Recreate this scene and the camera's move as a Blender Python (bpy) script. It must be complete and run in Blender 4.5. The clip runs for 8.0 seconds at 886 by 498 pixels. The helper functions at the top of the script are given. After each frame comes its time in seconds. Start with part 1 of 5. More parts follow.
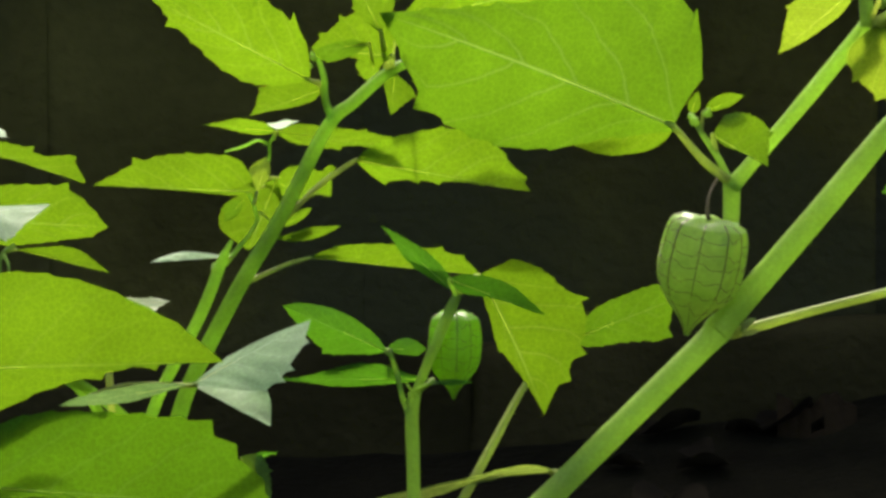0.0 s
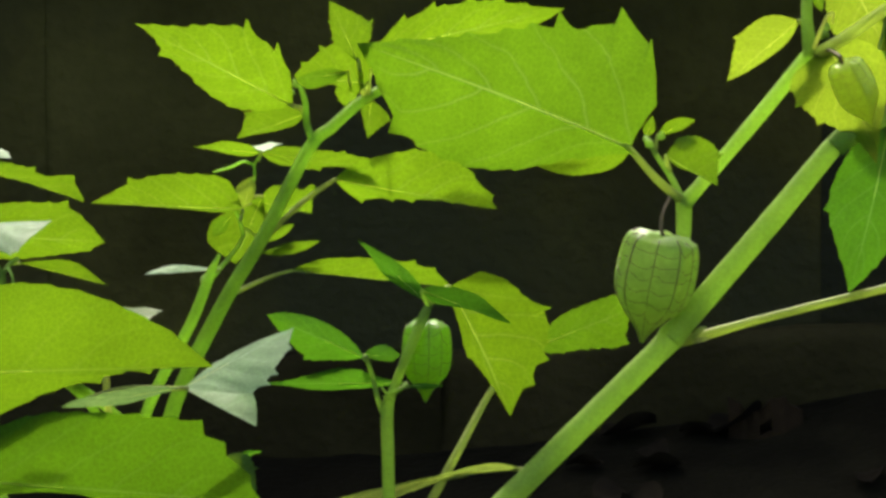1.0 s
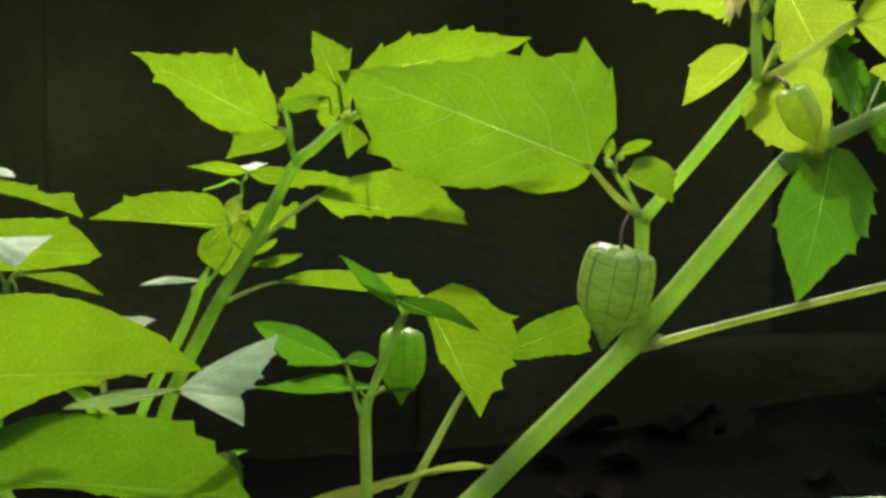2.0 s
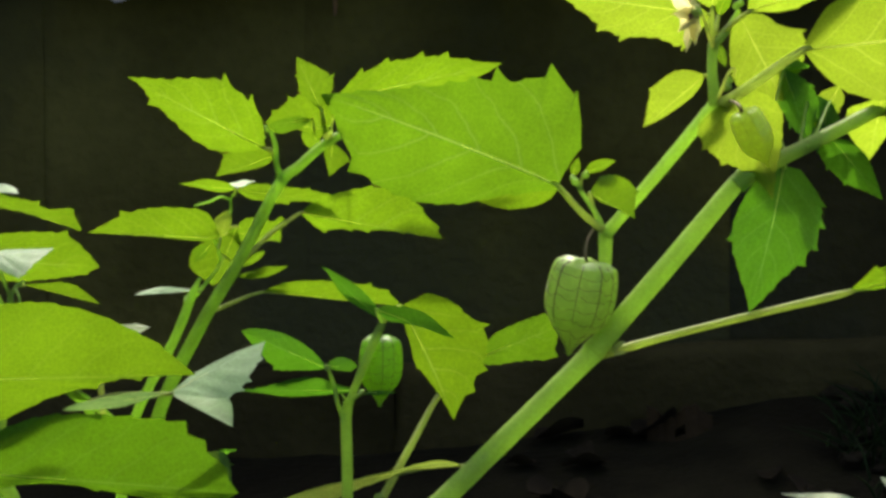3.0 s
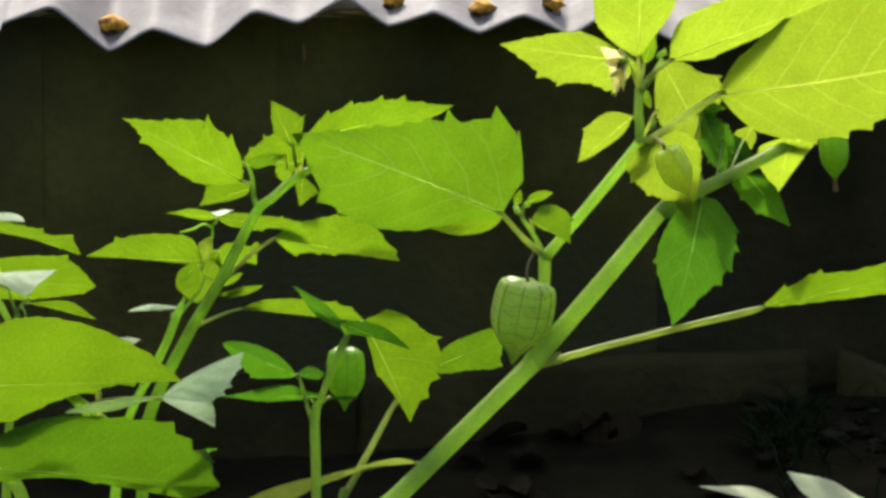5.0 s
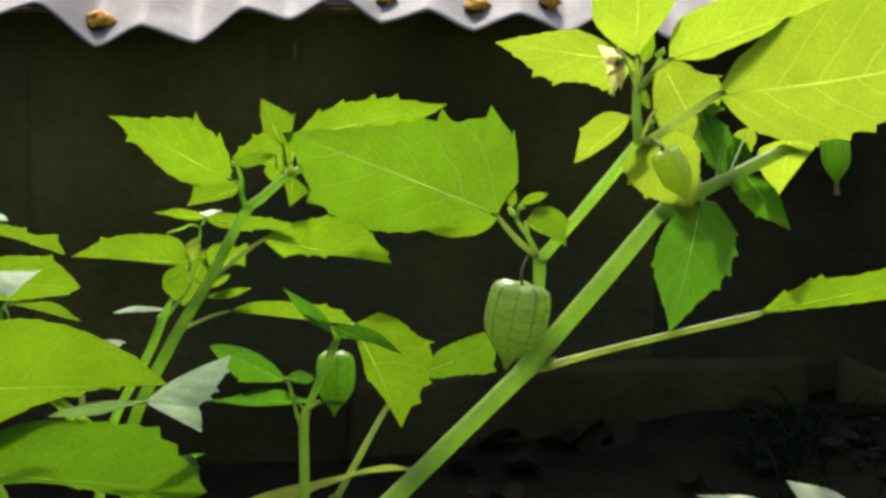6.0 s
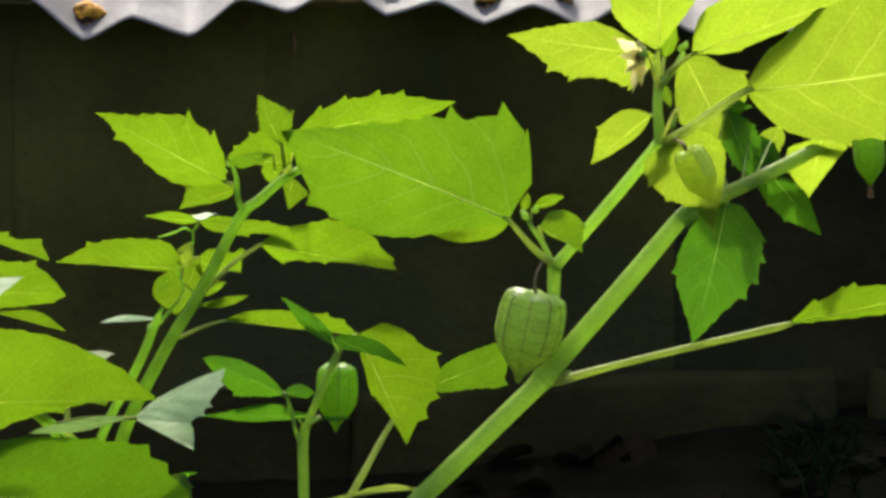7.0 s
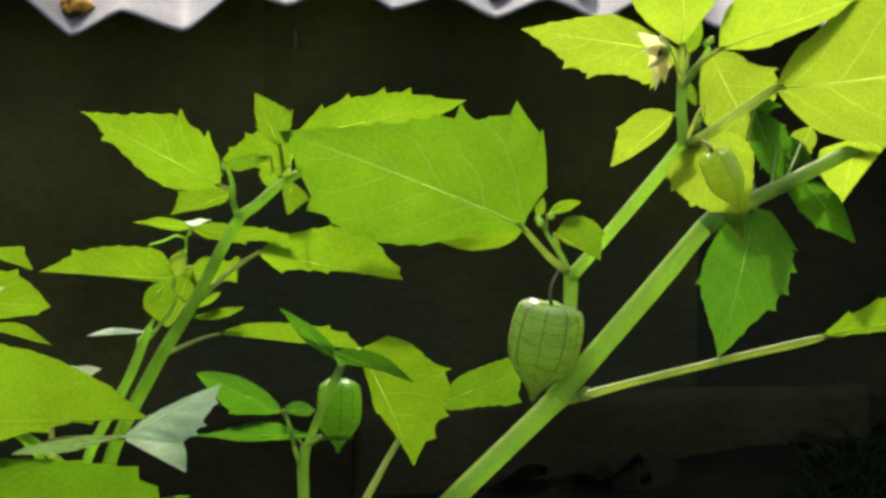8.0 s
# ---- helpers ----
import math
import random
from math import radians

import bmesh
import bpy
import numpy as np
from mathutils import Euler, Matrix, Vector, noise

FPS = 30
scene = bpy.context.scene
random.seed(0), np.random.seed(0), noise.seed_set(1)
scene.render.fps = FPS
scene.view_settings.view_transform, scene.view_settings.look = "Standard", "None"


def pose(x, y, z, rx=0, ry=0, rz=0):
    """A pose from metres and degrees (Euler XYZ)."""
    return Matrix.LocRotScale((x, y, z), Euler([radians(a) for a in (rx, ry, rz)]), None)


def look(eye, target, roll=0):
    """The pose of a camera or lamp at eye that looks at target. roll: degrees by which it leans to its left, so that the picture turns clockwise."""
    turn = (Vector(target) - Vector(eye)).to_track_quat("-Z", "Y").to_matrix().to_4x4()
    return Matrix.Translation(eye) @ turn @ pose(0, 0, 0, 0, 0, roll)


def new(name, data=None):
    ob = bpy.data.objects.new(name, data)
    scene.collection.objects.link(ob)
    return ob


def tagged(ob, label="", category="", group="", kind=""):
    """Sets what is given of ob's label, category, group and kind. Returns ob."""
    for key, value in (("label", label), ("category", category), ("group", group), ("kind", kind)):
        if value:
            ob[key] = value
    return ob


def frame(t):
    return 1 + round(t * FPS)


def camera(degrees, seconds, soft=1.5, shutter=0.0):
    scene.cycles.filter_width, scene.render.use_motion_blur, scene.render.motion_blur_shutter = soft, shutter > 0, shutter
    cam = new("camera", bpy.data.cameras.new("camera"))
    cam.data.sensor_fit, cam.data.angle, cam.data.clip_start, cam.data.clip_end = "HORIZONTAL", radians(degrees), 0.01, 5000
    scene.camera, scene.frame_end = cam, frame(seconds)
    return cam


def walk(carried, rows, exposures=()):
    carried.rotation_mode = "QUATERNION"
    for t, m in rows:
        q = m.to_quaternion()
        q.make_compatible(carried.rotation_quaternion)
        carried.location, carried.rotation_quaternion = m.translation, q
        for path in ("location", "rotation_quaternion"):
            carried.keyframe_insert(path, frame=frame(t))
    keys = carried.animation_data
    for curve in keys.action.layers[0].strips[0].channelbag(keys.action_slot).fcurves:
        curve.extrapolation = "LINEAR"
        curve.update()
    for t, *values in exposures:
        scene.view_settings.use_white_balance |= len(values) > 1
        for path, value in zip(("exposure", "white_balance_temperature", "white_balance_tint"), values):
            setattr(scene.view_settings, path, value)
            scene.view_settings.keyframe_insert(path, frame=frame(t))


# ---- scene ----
EXPOSURES = [(0.0, 1.54), (8.0, 1.54)]
cam = camera(10, 8.0, soft=3.2)
walk(cam, [
    (0, look((0.0232, -1.8098, 0.3837), (-0.0460, 0.5709, 0.0874), -0.344)),
    (0.5, look((0.0255, -1.8800, 0.3917), (-0.0374, 0.5013, 0.0995), -0.329)),
    (1, look((0.0277, -1.9511, 0.3996), (-0.0291, 0.4309, 0.1115), -0.305)),
    (1.5, look((0.0298, -2.0228, 0.4075), (-0.0212, 0.3598, 0.1234), -0.273)),
    (2.2, look((0.0324, -2.1240, 0.4184), (-0.0107, 0.2593, 0.1398), -0.221)),
    (3, look((0.0372, -2.2394, 0.4326), (0.0003, 0.1445, 0.1578), -0.168)),
    (3.5, look((0.0381, -2.3124, 0.4396), (0.0069, 0.0721, 0.1690), -0.138)),
    (4, look((0.0390, -2.3853, 0.4466), (0.0132, -0.0003, 0.1799), -0.122)),
    (4.5, look((0.0398, -2.4580, 0.4536), (0.0191, -0.0726, 0.1906), -0.125)),
    (5, look((0.0406, -2.5306, 0.4606), (0.0248, -0.1447, 0.2010), -0.152)),
    (5.2, look((0.0409, -2.5595, 0.4634), (0.0271, -0.1735, 0.2051), -0.172)),
    (6.3, look((0.0397, -2.4270, 0.4507), (0.0267, -0.0411, 0.1912), 0.255)),
    (6.5, look((0.0394, -2.3979, 0.4479), (0.0257, -0.0119, 0.1887), 0.257)),
    (7, look((0.0387, -2.3247, 0.4410), (0.0231, 0.0613, 0.1825), 0.261)),
    (7.5, look((0.0380, -2.2515, 0.4340), (0.0204, 0.1345, 0.1764), 0.263)),
    (8, look((0.0372, -2.1788, 0.4270), (0.0177, 0.2074, 0.1705), 0.264)),
], exposures=EXPOSURES)

# ---- world and light ----
SUN_UP, SUN_TURN = 52.0, -12.0          # degrees above the horizon; to the left of straight ahead
world = bpy.data.worlds.new("sky")
scene.world = world
world.use_nodes = True
wn = world.node_tree
sky = wn.nodes.new("ShaderNodeTexSky")
sky.sky_type, sky.sun_disc = "NISHITA", False
sky.sun_elevation, sky.sun_rotation = radians(SUN_UP), radians(SUN_TURN)
sky.air_density, sky.dust_density, sky.ozone_density = 0.5, 6.0, 0.5
wn.links.new(sky.outputs[0], wn.nodes["Background"].inputs[0])
wn.nodes["Background"].inputs[1].default_value = 0.15
lamp = bpy.data.lights.new("sun", "SUN")
lamp.energy, lamp.angle, lamp.color = 2.2, radians(1.5), (1.0, 0.94, 0.82)
to_sun = Vector((math.sin(radians(SUN_TURN)) * math.cos(radians(SUN_UP)), math.cos(radians(SUN_TURN)) * math.cos(radians(SUN_UP)), math.sin(radians(SUN_UP))))
sun = new("sun", lamp)
sun.matrix_world = look(to_sun * 4, (0, 0, 0))


# ---- materials ----
def vein_mask(n, ln, most):
    """Midrib and side veins of a leaf, drawn in its own length (u) and half-width (v) coordinates."""
    def calc(op, x, y=None, z=None):
        node = n.new("ShaderNodeMath")
        node.operation = op
        for slot, value in zip(node.inputs, (x, y, z)):
            if value is None:
                continue
            if isinstance(value, (int, float)):
                slot.default_value = value
            else:
                ln.new(value, slot)
        return node.outputs[0]

    split = n.new("ShaderNodeSeparateXYZ")
    ln.new(n.new("ShaderNodeUVMap").outputs[0], split.inputs[0])
    along, off = split.outputs[0], calc("ABSOLUTE", calc("SUBTRACT", calc("MULTIPLY", split.outputs[1], 2.0), 1.0))
    side = calc("GREATER_THAN", split.outputs[1], 0.5)
    start = calc("SUBTRACT", calc("SUBTRACT", along, calc("MULTIPLY", calc("POWER", off, 1.2), 0.30)), calc("MULTIPLY_ADD", side, 0.035, 0.02))
    wander = n.new("ShaderNodeTexNoise")
    wander.inputs["Scale"].default_value = 70.0
    ln.new(n.new("ShaderNodeTexCoord").outputs["Object"], wander.inputs["Vector"])
    turns = calc("MULTIPLY_ADD", wander.outputs["Fac"], 0.35, calc("MULTIPLY", start, 5.6))
    near = calc("ABSOLUTE", calc("SUBTRACT", calc("FRACT", calc("ADD", turns, 0.5)), 0.5))
    width = calc("MULTIPLY_ADD", off, -0.03, 0.05)
    lateral = calc("SMOOTH_MIN", calc("MAXIMUM", calc("SUBTRACT", 1.0, calc("DIVIDE", near, width)), 0.0), 0.8, 0.2)
    lateral = calc("MULTIPLY", lateral, calc("MULTIPLY", calc("GREATER_THAN", start, -0.06), calc("LESS_THAN", start, 0.70)))
    rib = calc("MAXIMUM", calc("SUBTRACT", 1.0, calc("DIVIDE", off, calc("MULTIPLY_ADD", along, -0.016, 0.030))), 0.0)
    return calc("MINIMUM", calc("MAXIMUM", calc("MULTIPLY", lateral, 0.62 * most), rib), most)


def material(name, color, rough=0.5, vary=0.25, scale=60.0, bump=0.15, fine=600.0, through_color=None, share=0.0, gloss=0.4, dark=None, stain=0.0, stain_scale=8.0, cells=0.0, fuzz=0.0, veins=0.55):
    """A procedural surface: base colour broken at two scales, with fine relief; share of light that passes through for thin green tissue."""
    m = bpy.data.materials.new(name)
    m.use_nodes = True
    nt = m.node_tree
    n, ln = nt.nodes, nt.links
    bsdf, out = n["Principled BSDF"], n["Material Output"]
    co = n.new("ShaderNodeTexCoord").outputs["Object"]
    big, small = n.new("ShaderNodeTexNoise"), n.new("ShaderNodeTexNoise")
    for tex, s, detail in ((big, scale, 4.0), (small, fine, 3.0)):
        tex.inputs["Scale"].default_value, tex.inputs["Detail"].default_value = s, detail
        ln.new(co, tex.inputs["Vector"])
    info = n.new("ShaderNodeObjectInfo")

    def tinted(c):
        mix = n.new("ShaderNodeMix")
        mix.data_type = "RGBA"
        ramp = n.new("ShaderNodeMapRange")
        ramp.inputs["From Min"].default_value, ramp.inputs["From Max"].default_value = 0.3, 0.7
        ln.new(big.outputs["Fac"], ramp.inputs["Value"])
        ln.new(ramp.outputs[0], mix.inputs["Factor"])
        lo = [v * (1 - vary) for v in c]
        hi = [min(1.0, v * (1 + vary)) for v in c]
        mix.inputs["A"].default_value, mix.inputs["B"].default_value = (*lo, 1), (*hi, 1)
        grain = n.new("ShaderNodeMix")
        grain.data_type, grain.blend_type = "RGBA", "MULTIPLY"
        grain.inputs["Factor"].default_value = 0.35
        ln.new(mix.outputs["Result"], grain.inputs["A"])
        ln.new(small.outputs["Fac"], grain.inputs["B"])
        hue = n.new("ShaderNodeHueSaturation")
        shift = n.new("ShaderNodeMapRange")
        shift.inputs["To Min"].default_value, shift.inputs["To Max"].default_value = 1.0 - vary * 0.6, 1.25
        ln.new(info.outputs["Random"], shift.inputs["Value"])
        ln.new(shift.outputs[0], hue.inputs["Value"])
        ln.new(grain.outputs["Result"], hue.inputs["Color"])
        last = hue.outputs["Color"]
        if cells:
            net, line, veined = n.new("ShaderNodeTexVoronoi"), n.new("ShaderNodeMapRange"), n.new("ShaderNodeMix")
            net.feature = "DISTANCE_TO_EDGE"
            net.inputs["Scale"].default_value = cells
            ln.new(co, net.inputs["Vector"])
            line.inputs["From Max"].default_value = 0.10
            line.inputs["To Min"].default_value, line.inputs["To Max"].default_value = 1.18, 0.97
            ln.new(net.outputs["Distance"], line.inputs["Value"])
            veined.data_type, veined.blend_type = "RGBA", "MULTIPLY"
            veined.inputs["Factor"].default_value = 1.0
            ln.new(last, veined.inputs["A"])
            ln.new(line.outputs[0], veined.inputs["B"])
            pale = n.new("ShaderNodeMix")
            pale.data_type = "RGBA"
            ln.new(vein_mask(n, ln, veins), pale.inputs["Factor"])
            ln.new(veined.outputs["Result"], pale.inputs["A"])
            pale.inputs["B"].default_value = (min(1, c[0] * 1.7 + 0.05), min(1, c[1] * 1.45 + 0.04), c[2] * 2 + 0.05, 1)
            last = pale.outputs["Result"]
        if stain:
            patch, cut, over = n.new("ShaderNodeTexNoise"), n.new("ShaderNodeMapRange"), n.new("ShaderNodeMix")
            patch.inputs["Scale"].default_value, patch.inputs["Detail"].default_value = stain_scale, 6.0
            ln.new(co, patch.inputs["Vector"])
            cut.inputs["From Min"].default_value, cut.inputs["From Max"].default_value = 0.48, 0.62
            cut.inputs["To Max"].default_value = stain
            ln.new(patch.outputs["Fac"], cut.inputs["Value"])
            over.data_type = "RGBA"
            ln.new(cut.outputs[0], over.inputs["Factor"])
            ln.new(last, over.inputs["A"])
            over.inputs["B"].default_value = (*dark, 1)
            last = over.outputs["Result"]
        return last

    ln.new(tinted(color), bsdf.inputs["Base Color"])
    bsdf.inputs["Roughness"].default_value = rough
    bsdf.inputs["Specular IOR Level"].default_value = gloss
    bsdf.inputs["Sheen Weight"].default_value, bsdf.inputs["Sheen Roughness"].default_value = fuzz, 0.35
    relief = n.new("ShaderNodeBump")
    relief.inputs["Strength"].default_value, relief.inputs["Distance"].default_value = bump, 0.4 / fine
    ln.new(small.outputs["Fac"], relief.inputs["Height"])
    ln.new(relief.outputs[0], bsdf.inputs["Normal"])
    if through_color:
        glow, mix = n.new("ShaderNodeBsdfTranslucent"), n.new("ShaderNodeMixShader")
        ln.new(tinted(through_color), glow.inputs["Color"])
        ln.new(relief.outputs[0], glow.inputs["Normal"])
        mix.inputs[0].default_value = share
        ln.new(bsdf.outputs[0], mix.inputs[1])
        ln.new(glow.outputs[0], mix.inputs[2])
        ln.new(mix.outputs[0], out.inputs["Surface"])
    return m


LEAF = material("leaf_tissue", (0.085, 0.18, 0.014), 0.40, 0.14, 45, 0.25, 900, (0.117, 0.222, 0.004), 0.55, 0.36, cells=420, fuzz=0.05)
YOUNG_LEAF = material("young_leaf_tissue", (0.13, 0.21, 0.022), 0.42, 0.12, 45, 0.25, 900, (0.212, 0.318, 0.014), 0.58, 0.34, cells=420, fuzz=0.05)
FULL_LEAF = material("grown_leaf_tissue", (0.055, 0.145, 0.010), 0.40, 0.14, 45, 0.25, 900, (0.086, 0.184, 0.004), 0.55, 0.36, cells=420, fuzz=0.05)
# darker copy of the leaf tissue: shade put into the colour of shaded leaves
SHADED_LEAF = material("shaded_leaf_tissue", (0.052, 0.165, 0.012), 0.40, 0.14, 45, 0.25, 900, (0.074, 0.220, 0.006), 0.5, 0.36, cells=420, fuzz=0.05)
FRONT_LEAF = material("broad_leaf_tissue", (0.080, 0.18, 0.014), 0.45, 0.14, 30, 0.15, 900, (0.112, 0.214, 0.004), 0.55, 0.3, cells=420, veins=0.16)
LOW_LEAF = material("low_leaf_tissue", (0.048, 0.15, 0.010), 0.45, 0.14, 30, 0.15, 900, (0.086, 0.200, 0.004), 0.55, 0.3, cells=420, veins=0.2)
# whitish base colour paints in the sun's sheen on upper leaf faces
SHEEN_LEAF = material("sheen_leaf_tissue", (0.19, 0.33, 0.125), 0.52, 0.14, 60, 0.25, 900, (0.26, 0.44, 0.10), 0.35, 0.4, cells=420)
VEIN = material("leaf_vein", (0.55, 0.64, 0.26), 0.5, 0.1, 80, 0.1, 900, (0.85, 0.95, 0.30), 0.75, 0.3)
STEM = material("green_stem", (0.27, 0.375, 0.10), 0.52, 0.10, 70, 0.2, 700, (0.55, 0.78, 0.17), 0.60, 0.25, fuzz=0.06)
YOUNG_STEM = material("young_stem", (0.22, 0.35, 0.06), 0.5, 0.18, 70, 0.2, 700, (0.53, 0.80, 0.15), 0.70, 0.35, fuzz=0.04)
PETIOLE = material("pale_green_petiole", (0.27, 0.335, 0.095), 0.5, 0.16, 70, 0.2, 700, (0.60, 0.72, 0.21), 0.64, 0.3, fuzz=0.05)
STRAP_LEAF = material("pale_strap_leaf", (0.22, 0.31, 0.065), 0.5, 0.14, 60, 0.25, 900, (0.26, 0.36, 0.045), 0.5, 0.36, cells=420)
# pale green raised further, with the bright light from above in the colour
SEEDLING_LEAF = material("toplit_seedling_leaf", (0.40, 0.47, 0.27), 0.5, 0.14, 60, 0.25, 900, (0.55, 0.62, 0.30), 0.35, 0.4)
YOUNG_HUSK = material("young_husk", (0.23, 0.36, 0.035), 0.32, 0.12, 90, 0.2, 500, (0.76, 0.95, 0.15), 0.60, 0.6)
GREEN_HUSK = material("green_husk", (0.14, 0.28, 0.03), 0.36, 0.12, 90, 0.2, 500, (0.45, 0.76, 0.06), 0.55, 0.5)
STALK = material("thin_fruit_stalk", (0.10, 0.075, 0.025), 0.7, 0.2, 200, 0.1, 900)
HUSK = material("papery_husk", (0.24, 0.41, 0.085), 0.40, 0.2, 90, 0.3, 500, (0.64, 0.94, 0.18), 0.56, 0.6, dark=(0.28, 0.26, 0.09), stain=0.2, stain_scale=40.0)
RIB = material("husk_rib", (0.15, 0.095, 0.045), 0.5, 0.25, 150, 0.1, 900)
PETAL = material("pale_petal", (0.48, 0.45, 0.22), 0.55, 0.1, 150, 0.2, 900, (0.74, 0.70, 0.28), 0.7, 0.2)
SPOT = material("brown_throat", (0.12, 0.06, 0.02), 0.6, 0.2, 200, 0.1, 900)
DRY = material("dry_brown_tissue", (0.20, 0.11, 0.045), 0.7, 0.3, 120, 0.3, 700)
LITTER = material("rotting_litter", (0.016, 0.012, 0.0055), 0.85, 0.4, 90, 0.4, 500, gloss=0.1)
DARKER_PLASTER = material("darker_sooty_plaster", (0.046, 0.040, 0.014), 0.85, 0.45, 11, 0.8, 160, dark=(0.026, 0.027, 0.014), stain=0.85, stain_scale=6.0, gloss=0.1)
WALL = material("sooty_plaster", (0.086, 0.076, 0.020), 0.9, 0.45, 11, 0.8, 160, dark=(0.045, 0.046, 0.021), stain=0.85, stain_scale=7.0, gloss=0.06)
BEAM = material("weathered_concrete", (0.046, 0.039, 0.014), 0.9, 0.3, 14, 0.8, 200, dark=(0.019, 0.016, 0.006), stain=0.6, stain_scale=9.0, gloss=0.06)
# set darker than real soil, so the colour carries part of the shade
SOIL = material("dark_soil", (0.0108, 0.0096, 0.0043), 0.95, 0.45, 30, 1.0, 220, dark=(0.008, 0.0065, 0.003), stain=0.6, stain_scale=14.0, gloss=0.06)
SHEET = material("grey_white_roof_sheet", (0.252, 0.25, 0.252), 0.68, 0.25, 25, 0.3, 300, (0.62, 0.64, 0.60), 0.3, dark=(0.125, 0.12, 0.12), stain=0.6, stain_scale=12.0)
RUST = material("orange_rust", (0.58, 0.29, 0.025), 0.9, 0.45, 250, 1.0, 500, dark=(0.05, 0.025, 0.012), stain=0.8, stain_scale=110.0)
SOOT_RUST = material("brown_rust", (0.05, 0.028, 0.014), 0.9, 0.4, 250, 1.0, 500, gloss=0.1)
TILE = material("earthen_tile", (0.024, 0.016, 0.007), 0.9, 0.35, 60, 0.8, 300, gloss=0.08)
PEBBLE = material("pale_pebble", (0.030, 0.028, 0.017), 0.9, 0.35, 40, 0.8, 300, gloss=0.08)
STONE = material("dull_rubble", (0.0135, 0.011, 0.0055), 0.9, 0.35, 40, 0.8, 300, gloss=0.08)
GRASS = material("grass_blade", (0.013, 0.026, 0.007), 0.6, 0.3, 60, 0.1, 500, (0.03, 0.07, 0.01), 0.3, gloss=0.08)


# ---- builders ----
def mesh_of(name, verts, faces, mat, smooth=True):
    me = bpy.data.meshes.new(name)
    me.from_pydata([tuple(v) for v in verts], [], faces)
    me.materials.append(mat)
    if smooth:
        me.polygons.foreach_set("use_smooth", [True] * len(me.polygons))
    me.update()
    return me


def part(name, verts, faces, mat, parent, label="", smooth=True):
    ob = new(name, mesh_of(name, verts, faces, mat, smooth))
    ob.parent = parent
    if parent is not None:
        if parent.parent is None:
            ob.matrix_parent_inverse = parent.matrix_basis.inverted()
    return tagged(ob, label)


def curve_through(points, steps=6):
    """Catmull-Rom through the points; each point may carry a radius as a fourth number."""
    p = [np.array(q, float) for q in points]
    p = [2 * p[0] - p[1]] + p + [2 * p[-1] - p[-2]]
    out = []
    for i in range(1, len(p) - 2):
        for k in range(steps):
            t = k / steps
            out.append(0.5 * (2 * p[i] + (p[i + 1] - p[i - 1]) * t + (2 * p[i - 1] - 5 * p[i] + 4 * p[i + 1] - p[i + 2]) * t * t + (3 * p[i] - p[i - 1] - 3 * p[i + 1] + p[i + 2]) * t ** 3))
    return out + [p[-2]]


def tube(points, sides=10, ribs=0.0, steps=6, wobble=0.0, seed=0):
    """Verts and faces of a closed tube along points (x, y, z, radius), its section slightly angled by ribs."""
    rnd = random.Random(seed)
    path = curve_through(points, steps) if steps > 1 else [np.array(q, float) for q in points]
    verts, faces = [], []
    side = None
    for i, q in enumerate(path):
        a, b = path[max(i - 1, 0)][:3], path[min(i + 1, len(path) - 1)][:3]
        d = Vector(b - a).normalized()
        if side is None:
            side = d.orthogonal().normalized()
        side = (side - d * side.dot(d)).normalized()
        up = d.cross(side)
        r0 = max(q[3], 0.00005) * (1 + wobble * rnd.uniform(-1, 1))
        for k in range(sides):
            ang = 2 * math.pi * k / sides
            r = r0 * (1 + ribs * math.cos(5 * ang))
            verts.append(Vector(q[:3]) + side * (r * math.cos(ang)) + up * (r * math.sin(ang)))
    for i in range(len(path) - 1):
        for k in range(sides):
            j = (k + 1) % sides
            faces.append((i * sides + k, i * sides + j, (i + 1) * sides + j, (i + 1) * sides + k))
    faces.append(tuple(range(sides))[::-1])
    faces.append(tuple((len(path) - 1) * sides + k for k in range(sides)))
    return verts, faces


def joined(pieces):
    verts, faces = [], []
    for v, f in pieces:
        o = len(verts)
        verts += v
        faces += [tuple(i + o for i in q) for q in f]
    return verts, faces


def stem(name, parent, points, mat=None, ribs=0.05, sides=14, label=""):
    v, f = tube(points, sides, ribs, 7, 0.012, len(points) * 7)
    return part(name, v, f, mat or STEM, parent, label)


LEAF_COUNT = [0]
STATIONS = (0.0, 0.06, 0.16, 0.3, 0.45, 0.6, 0.75, 0.9, 1.0)


